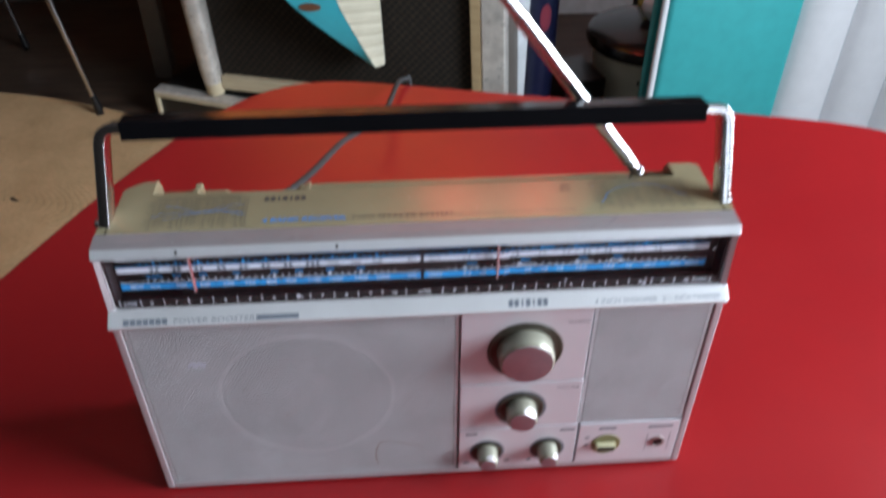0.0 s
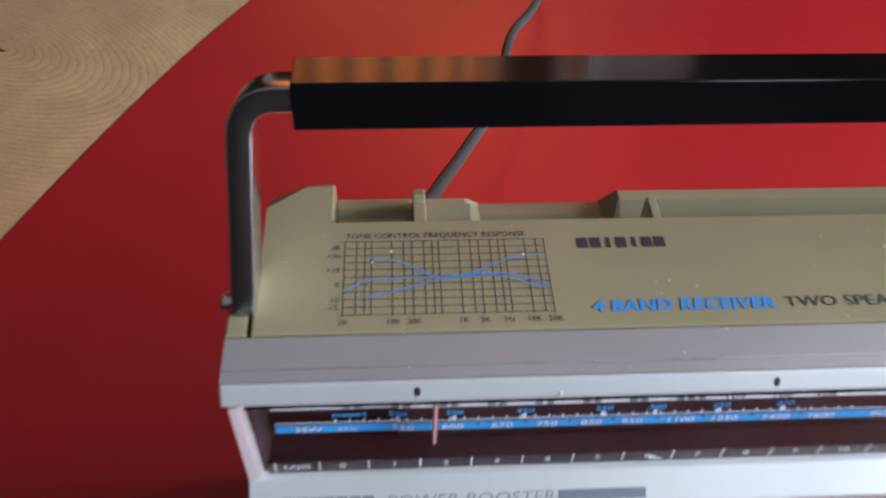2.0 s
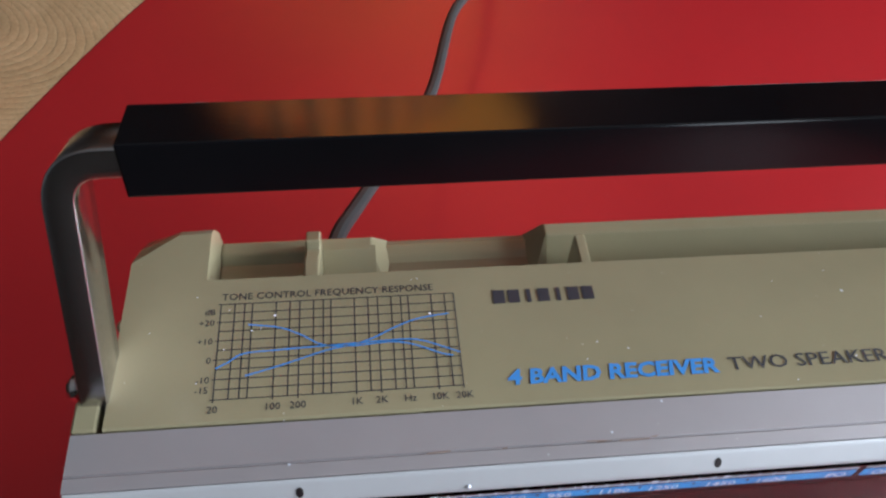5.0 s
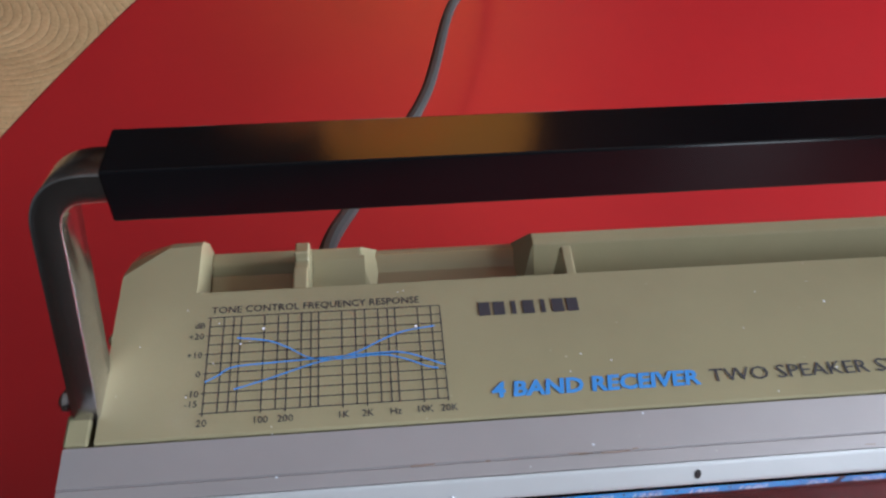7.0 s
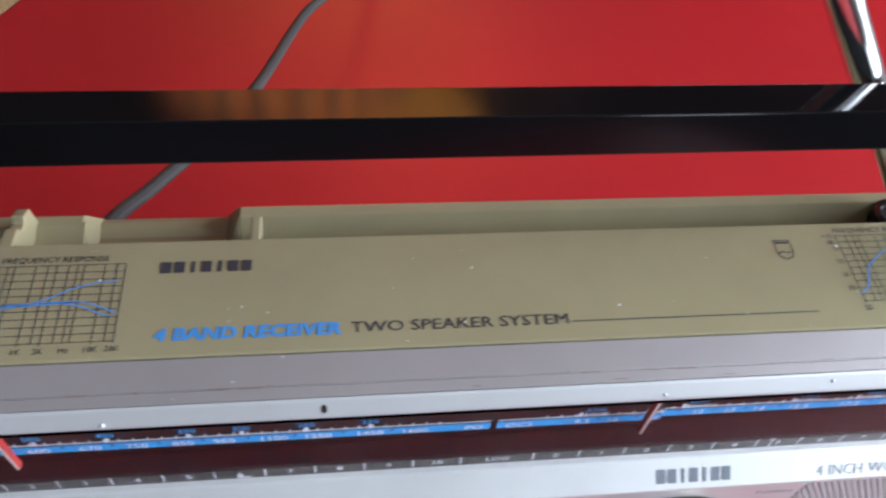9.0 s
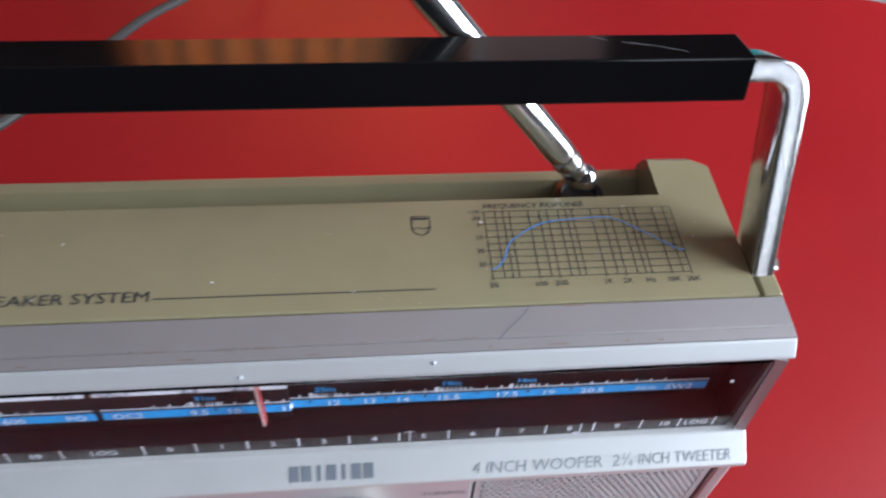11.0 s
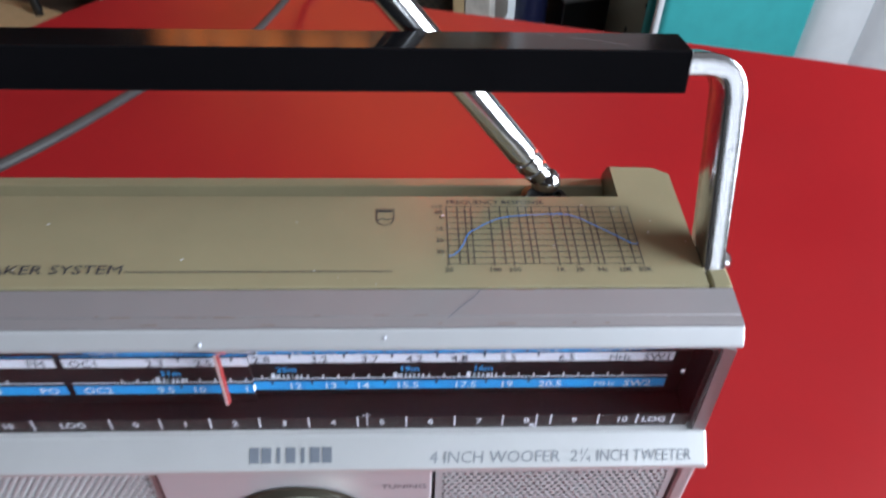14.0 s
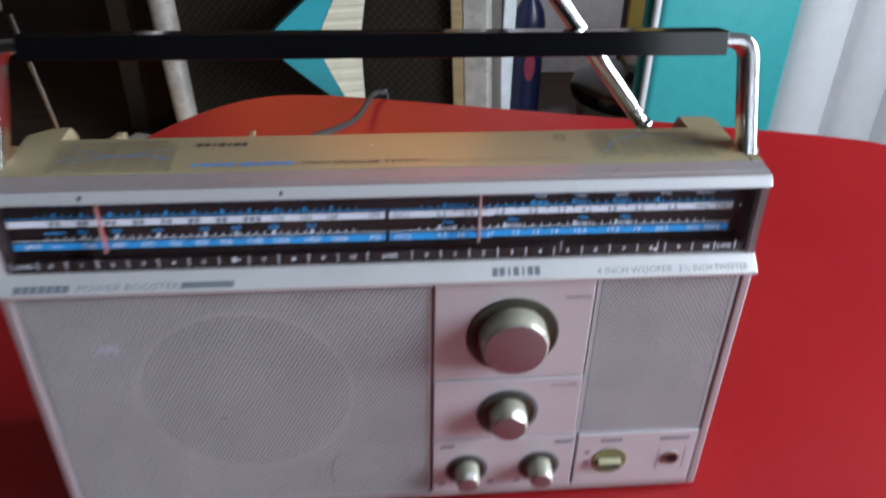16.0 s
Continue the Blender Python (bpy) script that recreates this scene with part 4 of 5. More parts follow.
def chart(name, x0, x1, y0, y1, title, title_w, left_marks, curves):
    w, h = x1 - x0, y1 - y0

    def u(f):
        return x0 + w * math.log10(f / 20) / 3

    bm = bmesh.new()
    for dec in (1, 10, 100, 1000):
        for m in (20, 30, 40, 50, 100, 150):
            f = m * dec
            if 20 <= f <= 20000:
                flat_rect(bm, u(f) - 0.00011, u(f) + 0.00011, y0 - (0.0006 if m in (20, 100) else 0), y1)
    for k in range(11):
        y = y0 + h * k / 10
        flat_rect(bm, x0 - (0.0006 if k % 2 == 0 else 0), x1, y - 0.00009, y + 0.00009)
    grid = part(name, on_top(bm, PRINT_Z), INK, radio, "dark printed response chart")
    bm = bmesh.new()
    add_text(bm, title, x0, y1 + 0.0010, 0.0023, width=title_w)
    for body, f in (("20", 20), ("100", 100), ("200", 200), ("1K", 1000), ("2K", 2000), ("Hz", 4400), ("10K", 10000), ("20K", 20000)):
        add_text(bm, body, u(f), y0 - 0.0027, 0.0021, "CENTER")
    for body, v in left_marks:
        add_text(bm, body, x0 - 0.0010, y0 + h * v - 0.0007, 0.0020, "RIGHT")
    part("chart_lettering", on_top(bm, PRINT_Z), INK, grid, kind="stuff")
    bm = bmesh.new()
    for c in curves:
        flat_line(bm, [(p.x, p.y) for p in spline([(x0 + w * a, y0 + h * b, 0) for a, b in c], 5)], 0.00030)
    part("chart_curve", on_top(bm, PRINT_Z + 0.00008), INK_BLUE, grid, "blue printed curves")


chart("tone_chart", -0.1370, -0.0893, 0.0243, 0.0458, "TONE CONTROL FREQUENCY RESPONSE", 0.0435, (("dB", 0.92), ("+20", 0.8), ("+10", 0.6), ("0", 0.4), ("-10", 0.2), ("-15", 0.1)), (
    ((0.12, 0.76), (0.25, 0.71), (0.34, 0.62), (0.43, 0.50), (0.55, 0.47), (0.72, 0.49), (0.82, 0.44), (0.92, 0.34), (0.97, 0.31)),
    ((0.0, 0.31), (0.05, 0.37), (0.11, 0.45), (0.25, 0.47), (0.5, 0.49), (0.75, 0.51), (0.84, 0.49), (0.92, 0.42), (1.0, 0.34)),
    ((0.12, 0.22), (0.25, 0.30), (0.35, 0.37), (0.45, 0.44), (0.55, 0.48), (0.64, 0.54), (0.74, 0.65), (0.84, 0.73), (0.97, 0.77))))
chart("response_chart", 0.0942, 0.1421, 0.0271, 0.0480, "FREQUENCY RESPONSE", 0.0258, (("+10", 1.0), ("dB", 0.9), ("0", 0.8), ("10", 0.6), ("20", 0.4), ("30", 0.2)), (
    ((0.0, 0.12), (0.04, 0.17), (0.08, 0.32), (0.11, 0.50), (0.16, 0.60), (0.22, 0.70), (0.31, 0.80), (0.45, 0.84), (0.62, 0.86), (0.69, 0.82), (0.78, 0.68), (0.90, 0.46), (0.97, 0.33), (1.0, 0.33)),))
bm = bmesh.new()
add_text(bm, "4 BAND RECEIVER", -0.0806, 0.0238, 0.0045, width=0.0427, shear=0.12, bold=0.00016)
part("blue_lettering", on_top(bm, PRINT_Z), INK_BLUE, radio)
bm = bmesh.new()
add_text(bm, "TWO SPEAKER SYSTEM", -0.0358, 0.0240, 0.0042, width=0.0522)
part("dark_lettering", on_top(bm, PRINT_Z), INK, radio)
bm = bmesh.new()
flat_rect(bm, 0.0172, 0.0805, 0.0245, 0.0248)
part("printed_rule", on_top(bm, PRINT_Z), INK, radio)
brand_blocks(-0.0814, -0.0592, 0.0426, 0.0459, lambda b: on_top(b, PRINT_Z), INK)
bm = bmesh.new()
shield = [(0.0762, 0.0470), (0.0762, 0.0430), (0.0768, 0.0416), (0.0784, 0.0408), (0.0800, 0.0416), (0.0806, 0.0430), (0.0806, 0.0470), (0.0762, 0.0470)]
flat_line(bm, shield, 0.0003)
flat_rect(bm, 0.0766, 0.0802, 0.0459, 0.0465)
flat_line(bm, [(0.0764, 0.0428), (0.0776, 0.0434), (0.0790, 0.0429), (0.0804, 0.0434)], 0.0003)
part("shield_print", on_top(bm, PRINT_Z), INK, radio)

# ---- wear: marks on the woofer grille ----
bm = bmesh.new()
for k in range(12):
    x, z = -0.1272 + 0.0008 * k, 0.1092 + 0.0005 * ((k * 7) % 5)
    flat_line(bm, [(x - 0.0006, z - 0.0009), (x + 0.0007, z + 0.0014)], 0.0011)
on_front(bm, -0.0005)
for k, v in enumerate(bm.verts):
    v.co.y -= 0.00002 * (k // 4)
part("white_smudge", bm, DIAL_WHITE, radio, "small white paint smudge", kind="stuff")
for x, z, w in ((-0.079, 0.0660, 0.0014), (-0.0745, 0.0690, 0.0008), (-0.1010, 0.0890, 0.0008)):
    bm = bmesh.new()
    bm.faces.new([bm.verts.new((x + w * math.cos(a) * (1 + 0.3 * math.sin(3 * a)), z + w * 0.6 * math.sin(a), 0)) for a in [2 * math.pi * k / 12 for k in range(12)]])
    part("brown_spot", on_front(bm, -0.0005), RUST, radio, "small brown stain")

for pts, w, paint, name, label in (
        ([(-0.0262, 0.0375), (-0.0288, 0.0345), (-0.0306, 0.0290), (-0.0312, 0.0215), (-0.0300, 0.0160)], 0.0006, RUST, "stain_streak", "thin brown streak on the grille"),
        ([(-0.0255, 0.0372), (-0.0150, 0.0350), (-0.0020, 0.0300)], 0.0004, RUST, "stain_streak", "thin brown streak on the grille"),
        ([(0.1480, 0.0850), (0.1380, 0.0730), (0.1180, 0.0520)], 0.0003, SILVER_BRIGHT, "grille_scratch", "pale scratch across the grille")):
    bm = bmesh.new()
    flat_line(bm, pts, w)
    part(name, on_front(bm, -0.0005), paint, radio, label)

# ---- wear: dents on the lip, a scratch on the bevel, paint specks ----
for x in (-0.1208, -0.0423):
    dent = lathe([(0.0009, 0.0), (0.0008, 0.0001), (0.0002, 0.00012)], 10)
    dent.transform(Matrix.Translation((x, 0.0068, TOP - 0.0039)) @ Matrix.Rotation(radians(54.8), 4, "X") @ Matrix.Diagonal((0.8, 1.25, 1, 1)))
    part("dent", dent, DIAL_BLACK, radio)

for x, y, z in ((0.0372, 0.0064, -0.0046), (0.0790, 0.0072, -0.0034), (-0.0900, 0.0061, -0.0050)):
    fleck = bmesh.new()
    bmesh.ops.create_icosphere(fleck, subdivisions=1, radius=0.0005, matrix=Matrix.Translation((x, y, TOP + z)))
    part("paint_fleck", fleck, DIAL_WHITE, radio, "white paint fleck")
bm = bmesh.new()
bmesh.ops.create_icosphere(bm, subdivisions=2, radius=0.0011, matrix=Matrix.Translation((-0.1566, 0.0425, TOP - 0.0009)) @ Matrix.Diagonal((0.8, 1.3, 0.9, 1)))
part("edge_nick", bm, OLIVE_REAR, radio, "torn plastic nick on the top edge")


def bevel_z(y):
    return TOP - 0.0003 - (0.0195 - y) * 0.12


bm = bmesh.new()
flat_line(bm, [(0.1015, 0.0190), (0.0995, 0.0165), (0.0960, 0.0135), (0.0935, 0.0110)], 0.00022)
for v in bm.verts:
    v.co.z = bevel_z(v.co.y) + 0.0003
part("scratch", bm, INK_GREY, radio)
bm = bmesh.new()
for k in range(26):
    x, y = random.uniform(-0.12, 0.13), random.choice((0.0116, 0.0113, 0.0187, 0.0093))
    flat_line(bm, [(x, y), (x + random.uniform(0.0008, 0.0050), y + random.uniform(-0.0002, 0.0002))], random.uniform(0.00012, 0.0003))
for v in bm.verts:
    v.co.z = bevel_z(v.co.y) + 0.00035
part("edge_wear", bm, RUST, radio, "brown wear along the groove and edges", kind="stuff")
bm = bmesh.new()
for k in range(46):
    x, y = random.uniform(-0.155, 0.155), random.uniform(0.0085, 0.050)
    r = random.choice((0.00012, 0.00015, 0.0002, 0.0003))
    z = TOP + 0.0002 if y > 0.0200 else bevel_z(y) + 0.0003
    vs = [bm.verts.new((x + r * math.cos(a * 1.05) * random.uniform(0.7, 1.2), y + r * math.sin(a * 1.05), z)) for a in range(6)]
    bm.faces.new(vs)
part("paint_speck", bm, DIAL_WHITE, radio, "tiny white paint specks", kind="stuff")

# ---- mains lead on the table ----


def build_lead():
    pts = [(-0.118, 0.064, 0.133), (-0.118, 0.102, 0.128), (-0.109, 0.136, 0.112), (-0.095, 0.171, 0.100), (-0.0770, 0.217, 0.0890), (-0.0580, 0.3050, 0.0630), (-0.0400, 0.3500, 0.0495), (-0.0245, 0.3950, 0.0375), (-0.0158, 0.4350, 0.0310), (-0.0085, 0.4900, 0.0200), (-0.004, 0.520, 0.0110), (0.003, 0.534, 0.0060), (0.008, 0.540, -0.006), (0.010, 0.544, -0.12), (0.012, 0.565, -0.40), (0.03, 0.70, FLOOR_Z + 0.006), (0.10, 0.95, FLOOR_Z + 0.006), (0.3, 1.3, FLOOR_Z + 0.006)]
    return tagged(part("mains_lead", tube(spline(pts, 8), 0.0027, 10), CABLE, None, smooth=True), "grey rubber mains lead running over the table edge", "cable")


build_lead()

# ---- the back of the room ----
# oval stops at the shade boundary; dark floor stands for shaded rug beyond
RUG_C, RUG_R = (-0.98, 1.42), 0.64


def build_rug():
    """One spiral of flat braid, each turn lying against the last; squeezed to an oval so that its far edge follows the
    shade line.
    """
    rug = thing("jute_rug", "natural jute rug of spiral braid, made oval to end where the floor's shade begins", "rug", Matrix.Translation((*RUG_C, FLOOR_Z)) @ Matrix.Rotation(radians(-30), 4, "Z"))
    pitch, verts, faces = 0.0155, [], []
    section = ((-0.5, 0.80), (-0.44, 0.90), (-0.25, 1.0), (0, 1.03), (0.25, 1.0), (0.44, 0.90), (0.5, 0.80))
    turns = int(RUG_R / pitch)
    prev = None
    a, n = 0.0, 0
    while a < turns * 2 * math.pi:
        r = pitch * (0.5 + a / (2 * math.pi))
        step = max(0.010 / max(r, 0.02), 0.012)
        twist = 1 + 0.16 * math.sin(a * r / 0.011 * 1.0) * 1.0
        wob = 1 + 0.10 * noise.noise((a * 3, r * 9, 0))
        b = len(verts)
        for u, h in section:
            rr = r + u * pitch * 0.98
            verts.append((1.42 * rr * math.cos(a), 0.72 * rr * math.sin(a), 0.0026 * h * wob * (twist if 0 < abs(u) < 0.5 or u == 0 else 1)))
        if prev is not None:
            for k in range(6):
                faces.append((prev + k, prev + k + 1, b + k + 1, b + k))
        prev = b
        a += step
    me = bpy.data.meshes.new("braid")
    me.from_pydata(verts, [], faces)
    me.materials.append(JUTE)
    me.shade_smooth()
    ob = new("braid", me)
    ob.parent = rug
    tagged(ob, kind="stuff")


build_rug()

CAB_M = Matrix.Translation((-0.695, 1.805, FLOOR_Z)) @ Matrix.Rotation(radians(-22), 4, "Z")


def build_base_box():
    """Low box with a black front in a pale frame, under the tall cabinet."""
    b = thing("low_box", "low cream-edged box with black front on the floor", "box", CAB_M)
    part("body", boxes((0.006, 1.04, 0.012, 0.34, 0.0, 0.086), bevel=0.002), BLACK, b)
    part("top_board", boxes((0.012, 1.034, 0.040, 0.334, 0.0862, 0.0950)), BLACK, b)
    part("top_edge", boxes((0, 1.046, 0, 0.040, 0.0862, 0.098), bevel=0.003), FOIL, b, "silver top edge")
    for x0, x1, z0, z1 in ((0, 0.010, 0, 0.086), (0.27, 0.40, 0, 0.086), (1.036, 1.046, 0, 0.086), (0.010, 0.27, 0.0, 0.010), (0.010, 0.27, 0.076, 0.086), (0.40, 1.036, 0.0, 0.010), (0.40, 1.036, 0.076, 0.086)):
        part("frame_strip", boxes((x0, x1, 0.0, 0.012, z0, z1), bevel=0.0015), CREAM, b)


build_base_box()


def build_cabinet_tall():
    """Tall cabinet faced with dark woven cloth in a silver-sleeved frame, leaning a little."""
    m = CAB_M @ Matrix.Translation((0.163, 0.035, 0.1045)) @ Matrix.Rotation(radians(-3), 4, "Y")
    c = thing("speaker_cabinet", "tall cabinet with dark brown woven front and silver frame", "cabinet", m)
    w, h = 0.865, 1.02
    part("body", boxes((0.01, w - 0.01, 0.035, 0.30, 0.0, h), bevel=0.004), TAUPE, c)
    part("cloth_front", boxes((0.03, w - 0.03, 0.016, 0.034, 0.004, h - 0.03)), WEAVE, c, "dark brown woven cloth")
    post = tube([(0.022, 0.0, 0.030), (0.020, 0.0, 0.07), (0.019, 0.0, 0.3), (0.018, 0.0, 0.7), (0.018, 0.0, h)], [0.027, 0.029, 0.032, 0.034, 0.034], 24)
    part("post", post, FOIL, c, "round post in crinkled silver sleeve", smooth=True)
    part("foot_cap", tube([(0.026, 0.0, -0.006), (0.025, 0.0, 0.002), (0.022, 0.0, 0.030)], [0.021, 0.0255, 0.0262], 24), CREAM, c, "cream foot cap", smooth=True)
    part("bottom_rail", boxes((0.050, w - 0.09, -0.004, 0.030, 0.010, 0.050), bevel=0.004), CREAM, c, "cream bottom rail")
    part("side_rail", boxes((w - 0.088, w - 0.062, -0.006, 0.030, 0.0, h), bevel=0.002), PALE_WOOD, c, "pale wooden side rail")
    part("side_strip", boxes((w - 0.0615, w - 0.002, -0.008, 0.028, 0.0, h), bevel=0.004), FOIL, c, "silver side strip")
    part("top_rail", boxes((0.0, w, 0.0, 0.30, h + 0.0005, h + 0.03), bevel=0.004), CREAM, c)


build_cabinet_tall()


def build_wedge():
    """Chevron-shaped ornament: smooth teal flank and a ribbed cream flank, tips above and below."""
    t = thing("chevron_ornament", "teal chevron ornament with cream ribbed flank on the dark cabinet", "ornament", Matrix.Translation((-0.047, 1.50, -0.275)))

    def at(z, corner, tip):
        f = min(1.0, abs(z) / 0.170)
        return corner + (tip - corner) * (f ** 1.12)

    n = 24
    zs = [-0.170 + 0.340 * k / n for k in range(n + 1)]
    bm = bmesh.new()
    rows = []
    for z in zs:
        l, r = at(z, -0.205, -0.014), at(z, -0.088, -0.008)
        rows.append([bm.verts.new(p) for p in ((l, 0.012, z), (r, 0.0, z), (r, 0.055, z), (l, 0.050, z))])
    for a, b in zip(rows, rows[1:]):
        for k in range(4):
            bm.faces.new((a[k], a[(k + 1) % 4], b[(k + 1) % 4], b[k]))
    bm.faces.new(rows[0])
    bm.faces.new(rows[-1][::-1])
    bmesh.ops.recalc_face_normals(bm, faces=bm.faces)
    part("flank", bm, TEAL_PAINT, t, "smooth teal flank")
    bm = bmesh.new()
    ring = []
    for k in range(24):
        a = 2 * math.pi * k / 24
        x = -0.150 + 0.026 * math.cos(a)
        ring.append((x, 0.012 * (-0.088 - x) / 0.117 - 0.002, -0.018 + 0.010 * math.sin(a)))
    bm.faces.new([bm.verts.new(p) for p in ring])
    bmesh.ops.solidify(bm, geom=list(bm.faces), thickness=0.001)
    part("oval_mark", bm, ORANGE_BROWN, t, "brown-orange oval mark")
    n = 96
    bm = bmesh.new()
    rows = []
    for k in range(n + 1):
        z = -0.171 + 0.342 * k / n
        l, r = at(z, -0.0875, -0.0075), 0.011 + 0.018 * max(0, z) / 0.17 + 0.006 * (abs(z) / 0.17)
        rib = 0.0022 if k % 8 < 5 else 0.0
        rows.append([bm.verts.new(p) for p in ((l, 0.0 - rib, z), (r, 0.016 - rib, z), (r, 0.055, z), (l, 0.054, z))])
    for a, b in zip(rows, rows[1:]):
        for k in range(4):
            bm.faces.new((a[k], a[(k + 1) % 4], b[(k + 1) % 4], b[k]))
    bm.faces.new(rows[0])
    bm.faces.new(rows[-1][::-1])
    bmesh.ops.recalc_face_normals(bm, faces=bm.faces)
    part("ribbed_flank", bm, CREAM_RIB, t, "cream ribbed flank")


build_wedge()


def build_bench():
    """Upholstered bench back: teal end panel, white piping, white upright channels."""
    y = 1.32
    b = thing("diner_bench", "teal and white channelled vinyl bench behind the table", "bench", Matrix.Translation((0.740, y, FLOOR_Z)))
    x0, h = -0.165, 0.655
    part("base", boxes((x0 + 0.02, 0.78, 0.03, 0.09, 0.0, 0.018), bevel=0.004), BLACK, b)
    part("core", boxes((x0 + 0.002, 0.79, 0.0605, 0.085, 0.0185, h), bevel=0.006), TEAL, b)
    bm = bmesh.new()
    box(bm, x0 + 0.010, x0 + 0.312, 0.0, 0.06, 0.0, h, 0.016, 4)
    part("end_panel", bm, TEAL, b, "teal vinyl end panel", smooth=True)
    part("piping", tube([(x0 + 0.006, 0.012, 0.002), (x0 + 0.006, 0.012, 0.6), (x0 + 0.006, 0.012, h)], 0.0075, 12), WHITE_VINYL, b, "white vinyl piping", smooth=True)
    x = x0 + 0.314
    for k in range(4):
        bm = bmesh.new()
        w = 0.130
        rows = []
        for j in range(13):
            u = j / 12
            bulge = math.sin(math.pi * u) ** 0.6 * 0.030
            rows.append([bm.verts.new((x + u * w, 0.028 - bulge, z)) for z in (0.0, 0.2, 0.45, h - 0.02, h)])
        for p, q in zip(rows, rows[1:]):
            for i in range(4):
                bm.faces.new((p[i], q[i], q[i + 1], p[i + 1]))
        bmesh.ops.recalc_face_normals(bm, faces=bm.faces)
        part("channel", bm, WHITE_VINYL, b, smooth=True)
        x += w + 0.0006


build_bench()


def build_bin():
    b = thing("pedal_bin", "cream enamel bin with wide black lid and grey knob", "bin", Matrix.Translation((0.715, 1.79, FLOOR_Z)))
    part("body", lathe([(0.128, 0), (0.134, 0.004), (0.150, 0.15), (0.156, 0.203), (0.152, 0.206)], 48), BIN_CREAM, b, smooth=True)
    lid = part("lid", lathe([(0.160, 0.2065), (0.172, 0.210), (0.177, 0.225), (0.172, 0.243), (0.150, 0.256), (0.09, 0.270), (0.03, 0.276), (0.002, 0.277)], 56), LID_BLACK, b, "shiny black domed lid", smooth=True)
    part("lid_knob", lathe([(0.014, 0.2765), (0.014, 0.282), (0.026, 0.289), (0.034, 0.306), (0.030, 0.326), (0.016, 0.338), (0.002, 0.341)], 32), GREY_BOARD, lid, "pale grey knob", smooth=True)
    for a, z in ((-112, 0.150), (-84, 0.085), (-128, 0.07), (-70, 0.16)):
        r = 0.134 + (z - 0.004) * 0.107
        bm = boxes((-0.003, 0.003, -0.0015, 0.001, -0.007, 0.007), bevel=0.0005)
        bm.transform(Matrix.Translation((r * math.cos(radians(a)), r * math.sin(radians(a)), z)) @ Matrix.Rotation(radians(a + 90), 4, "Z"))
        part("chip", bm, BLACK, b)


build_bin()


def build_loose_boards():
    m = Matrix.Translation((0.305, 1.60, FLOOR_Z))
    g = thing("grey_board", "light grey board standing beside the cabinet", "board", m)
    part("panel", boxes((0.0, 0.030, 0, 0.25, 0, 1.45), bevel=0.003), GREY_BOARD, g)
    n = thing("navy_bottle", "tall navy bottle with pink label", "bottle", Matrix.Translation((0.380, 1.66, FLOOR_Z)))
    part("body", lathe([(0.036, 0), (0.040, 0.006), (0.040, 0.46), (0.034, 0.49), (0.018, 0.52), (0.016, 0.56), (0.014, 0.565)], 32), NAVY, n, smooth=True)
    # a small oval label, bent round the front of the bottle
    bm = bmesh.new()
    rim = [(-88 + 20 * math.cos(2 * math.pi * k / 24), 0.358 + 0.036 * math.sin(2 * math.pi * k / 24)) for k in range(24)]
    mid = bm.verts.new((0.0408 * math.cos(radians(-88)), 0.0408 * math.sin(radians(-88)), 0.358))
    ring = [bm.verts.new((0.0408 * math.cos(radians(a)), 0.0408 * math.sin(radians(a)), z)) for a, z in rim]
    for p, q in zip(ring, ring[1:] + ring[:1]):
        bm.faces.new((mid, p, q))
    bmesh.ops.solidify(bm, geom=bm.faces[:], thickness=0.0004)
    part("label", bm, PINK, n, "pink paper label", smooth=True)
    k = thing("black_box", "small black box on the floor", "box", Matrix.Translation((0.452, 1.62, FLOOR_Z)) @ Matrix.Rotation(radians(14), 4, "Z"))
    part("body", boxes((0, 0.12, 0, 0.16, 0, 0.17), bevel=0.004), BLACK, k)
    p = thing("pinboard", "large pale grey pinboard standing against the wall", "pinboard", Matrix.Translation((0.42, 2.50, FLOOR_Z)))
    part("board", boxes((0, 0.46, 0, 0.03, 0, 1.75), bevel=0.003), GREY_BOARD, p)
    q = thing("yellow_board", "narrow yellow board against the wall", "board", Matrix.Translation((0.90, 2.48, FLOOR_Z)))
    part("board", boxes((0, 0.09, 0, 0.03, 0, 1.1), bevel=0.003), YELLOW, q)


build_loose_boards()


def build_chair():
    """Metal-legged chair further left: tubular legs with black tips, dark seat above."""
    c = thing("metal_leg_chair", "dark chair with thin splayed metal legs on the rug", "chair", Matrix.Translation((-1.295, 1.90, FLOOR_Z)))
    turn = Matrix.Rotation(radians(38), 4, "Z")
    bm = boxes((-0.25, 0.25, -0.24, 0.24, 0.43, 0.48), bevel=0.015, segments=3)
    bm.transform(turn)
    part("seat", bm, TAUPE, c)
    bm = boxes((-0.24, -0.20, -0.22, 0.22, 0.52, 0.86), bevel=0.015, segments=3)
    bm.transform(turn)
    part("backrest", bm, TAUPE, c)
    for a in (-7, 83, 173, 263):
        d = Vector((math.cos(radians(a)), math.sin(radians(a)), 0))
        top, foot = d * 0.36 + Vector((0, 0, 0.43)), d * 0.42 + Vector((0, 0, 0.015))
        low = foot.lerp(top, 0.11)
        leg = part("leg", tube([low, top], [0.0065, 0.010], 14), STEEL, c, "thin tapered metal leg", smooth=True)
        part("rubber_tip", tube([foot + Vector((0, 0, -0.012)), foot, low], [0.012, 0.0125, 0.0095], 14), BLACK, leg, "black rubber tip", smooth=True)


build_chair()
bm = boxes((-0.028, 0.028, -0.03, 0.03, 0, 0.9), bevel=0.004)
post = thing("taupe_post", "grey-brown upright post beside the cabinet", "post", Matrix.Translation((-0.735, 2.10, FLOOR_Z)))
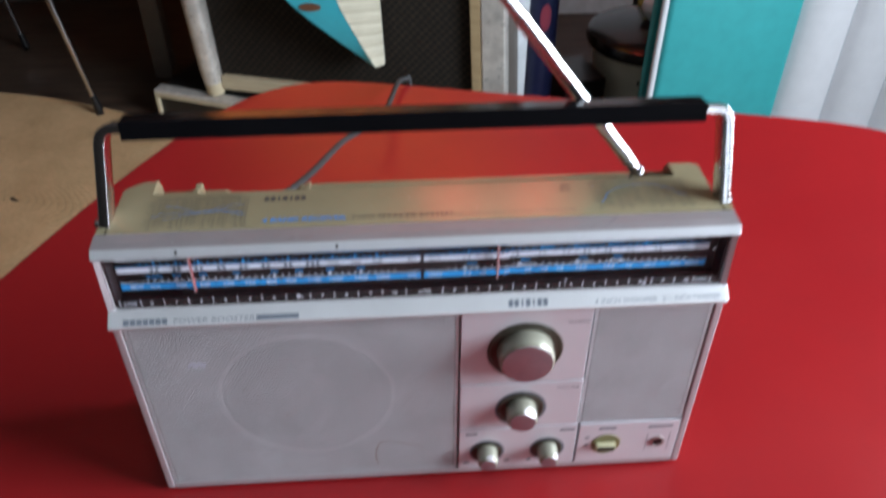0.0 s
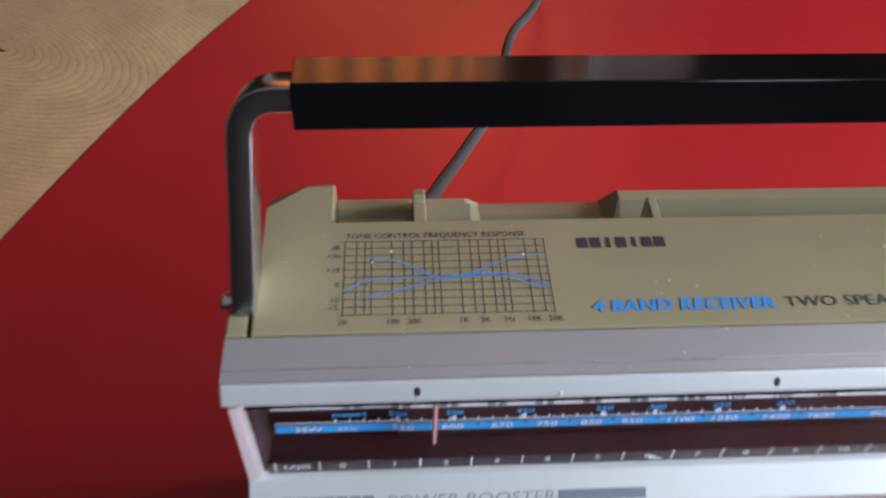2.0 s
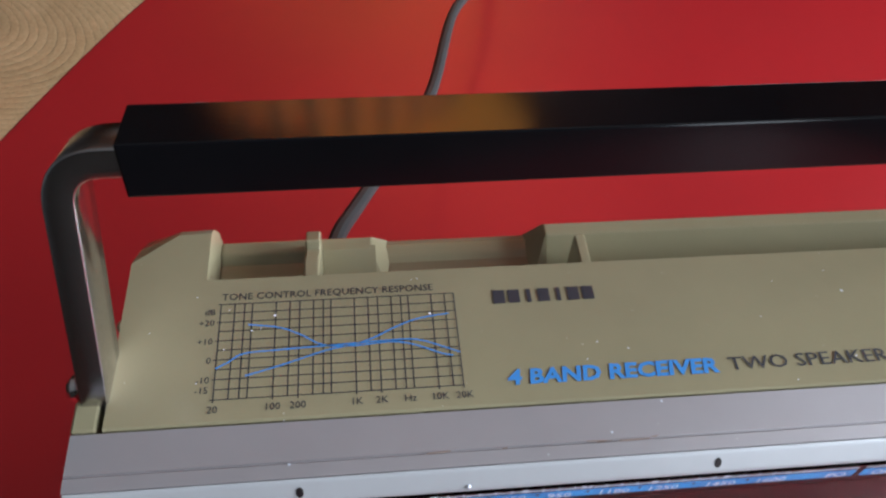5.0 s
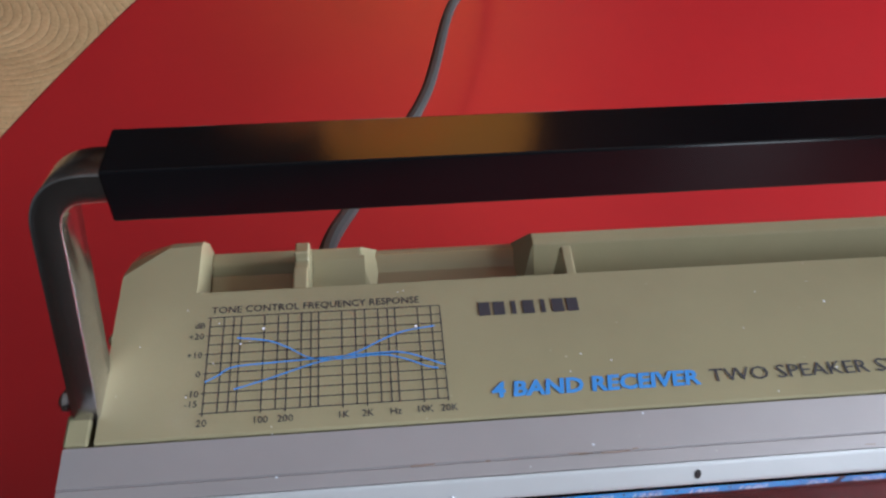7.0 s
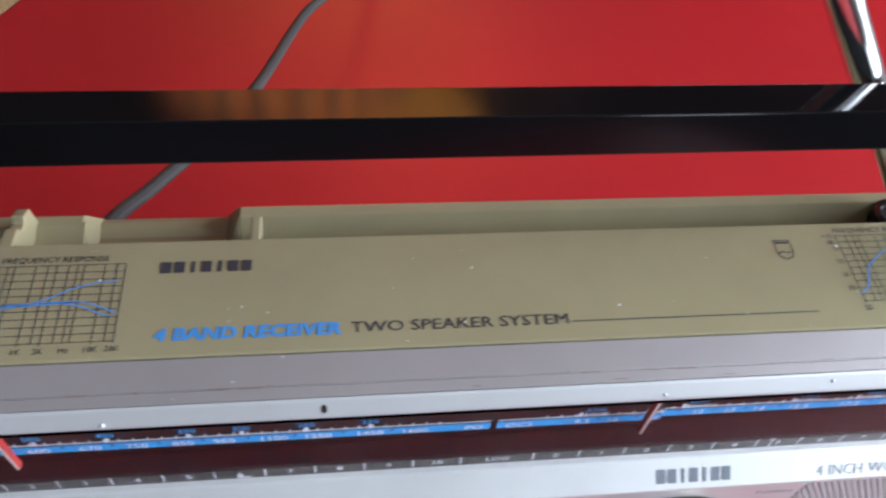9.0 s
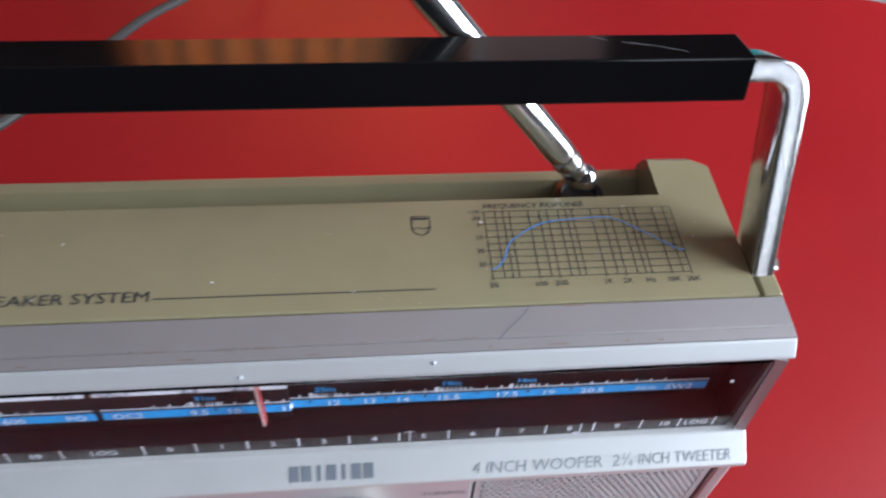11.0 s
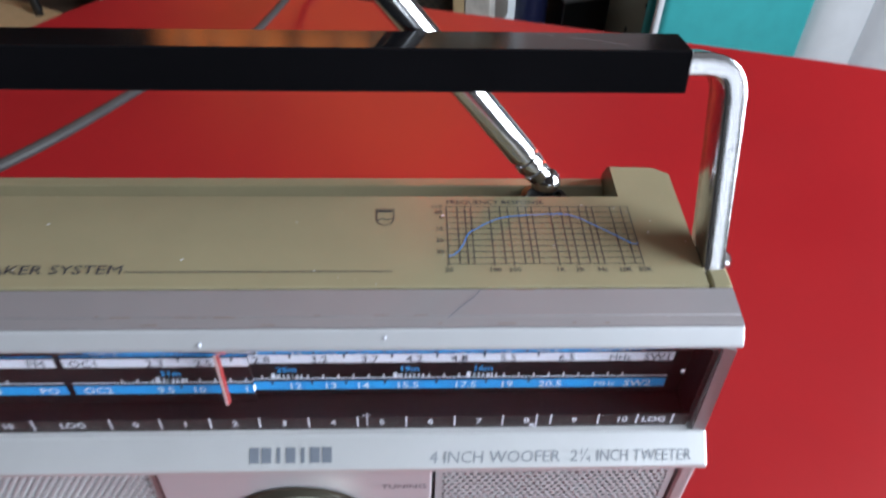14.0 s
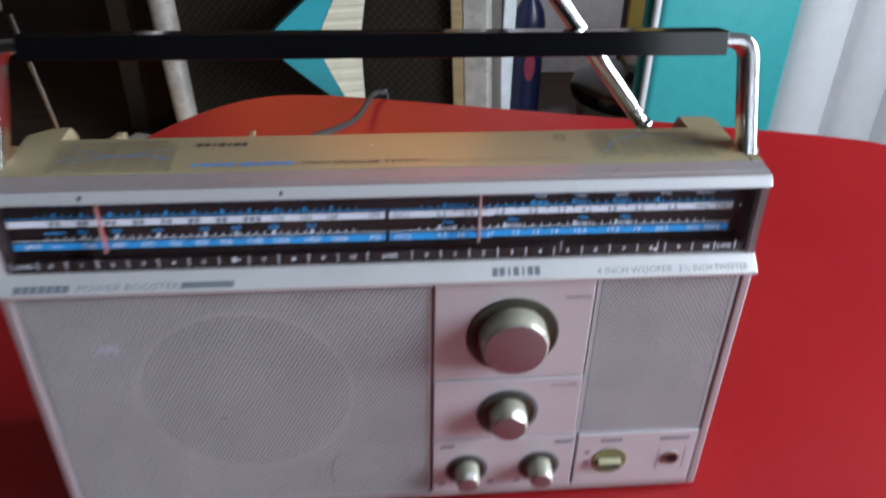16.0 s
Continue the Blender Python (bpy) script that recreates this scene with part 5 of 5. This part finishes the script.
part("upright", bm, TAUPE, post)


def pendant(name, label, x, y, z, r, h, glow, group=""):
    """A pendant lamp over the back of the room; it shows in the shiny surfaces."""
    p = thing(name, label, "lamp", Matrix.Translation((x, y, z)), group)
    part("shade", lathe([(r * 0.45, h * 0.5), (r * 0.78, h * 0.40), (r, h * 0.10), (r * 0.98, -h * 0.15), (r * 0.68, -h * 0.40), (r * 0.4, -h * 0.5)], 48), glow, p, smooth=True)
    part("cord", tube([(0, 0, h * 0.5), (0, 0, h), (0, 0, CEIL_Z - z)], 0.004, 10), BLACK, p)


pendant("pendant_lamp", "glowing orange pendant lamp hanging from the ceiling", 0.06, 1.95, 1.04, 0.29, 0.36, LAMP_ORANGE)
for lamp_x in (0.17, 0.45):
    pendant("red_pendant_lamp", "small glowing red pendant lamp hanging from the ceiling", lamp_x, 1.85, 1.49, 0.085, 0.13, LAMP_RED, "red pendant lamps")


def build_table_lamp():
    """An unseen wide pleated amber glow on a turned foot, on top of the tall cabinet, added to give the grip its banded
    warm reflection.
    """
    lamp = thing("amber_glow_drum", "unseen glowing amber drum on the cabinet, added for its banded reflection", "lamp", CAB_M @ Matrix.Translation((0.49, 0.18, 1.1555)))
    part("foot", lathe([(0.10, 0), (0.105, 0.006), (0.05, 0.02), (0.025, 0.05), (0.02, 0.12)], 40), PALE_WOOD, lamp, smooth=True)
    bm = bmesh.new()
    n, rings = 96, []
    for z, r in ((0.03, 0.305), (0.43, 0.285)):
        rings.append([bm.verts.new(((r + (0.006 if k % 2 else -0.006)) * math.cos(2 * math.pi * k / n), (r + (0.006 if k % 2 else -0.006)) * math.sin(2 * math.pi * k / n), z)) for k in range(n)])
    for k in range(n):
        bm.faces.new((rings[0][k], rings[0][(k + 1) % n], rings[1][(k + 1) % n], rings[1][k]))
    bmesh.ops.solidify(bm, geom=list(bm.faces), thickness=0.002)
    shade = part("shade", bm, GLOW_AMBER, lamp, "pleated amber glow surface, added for reflections")
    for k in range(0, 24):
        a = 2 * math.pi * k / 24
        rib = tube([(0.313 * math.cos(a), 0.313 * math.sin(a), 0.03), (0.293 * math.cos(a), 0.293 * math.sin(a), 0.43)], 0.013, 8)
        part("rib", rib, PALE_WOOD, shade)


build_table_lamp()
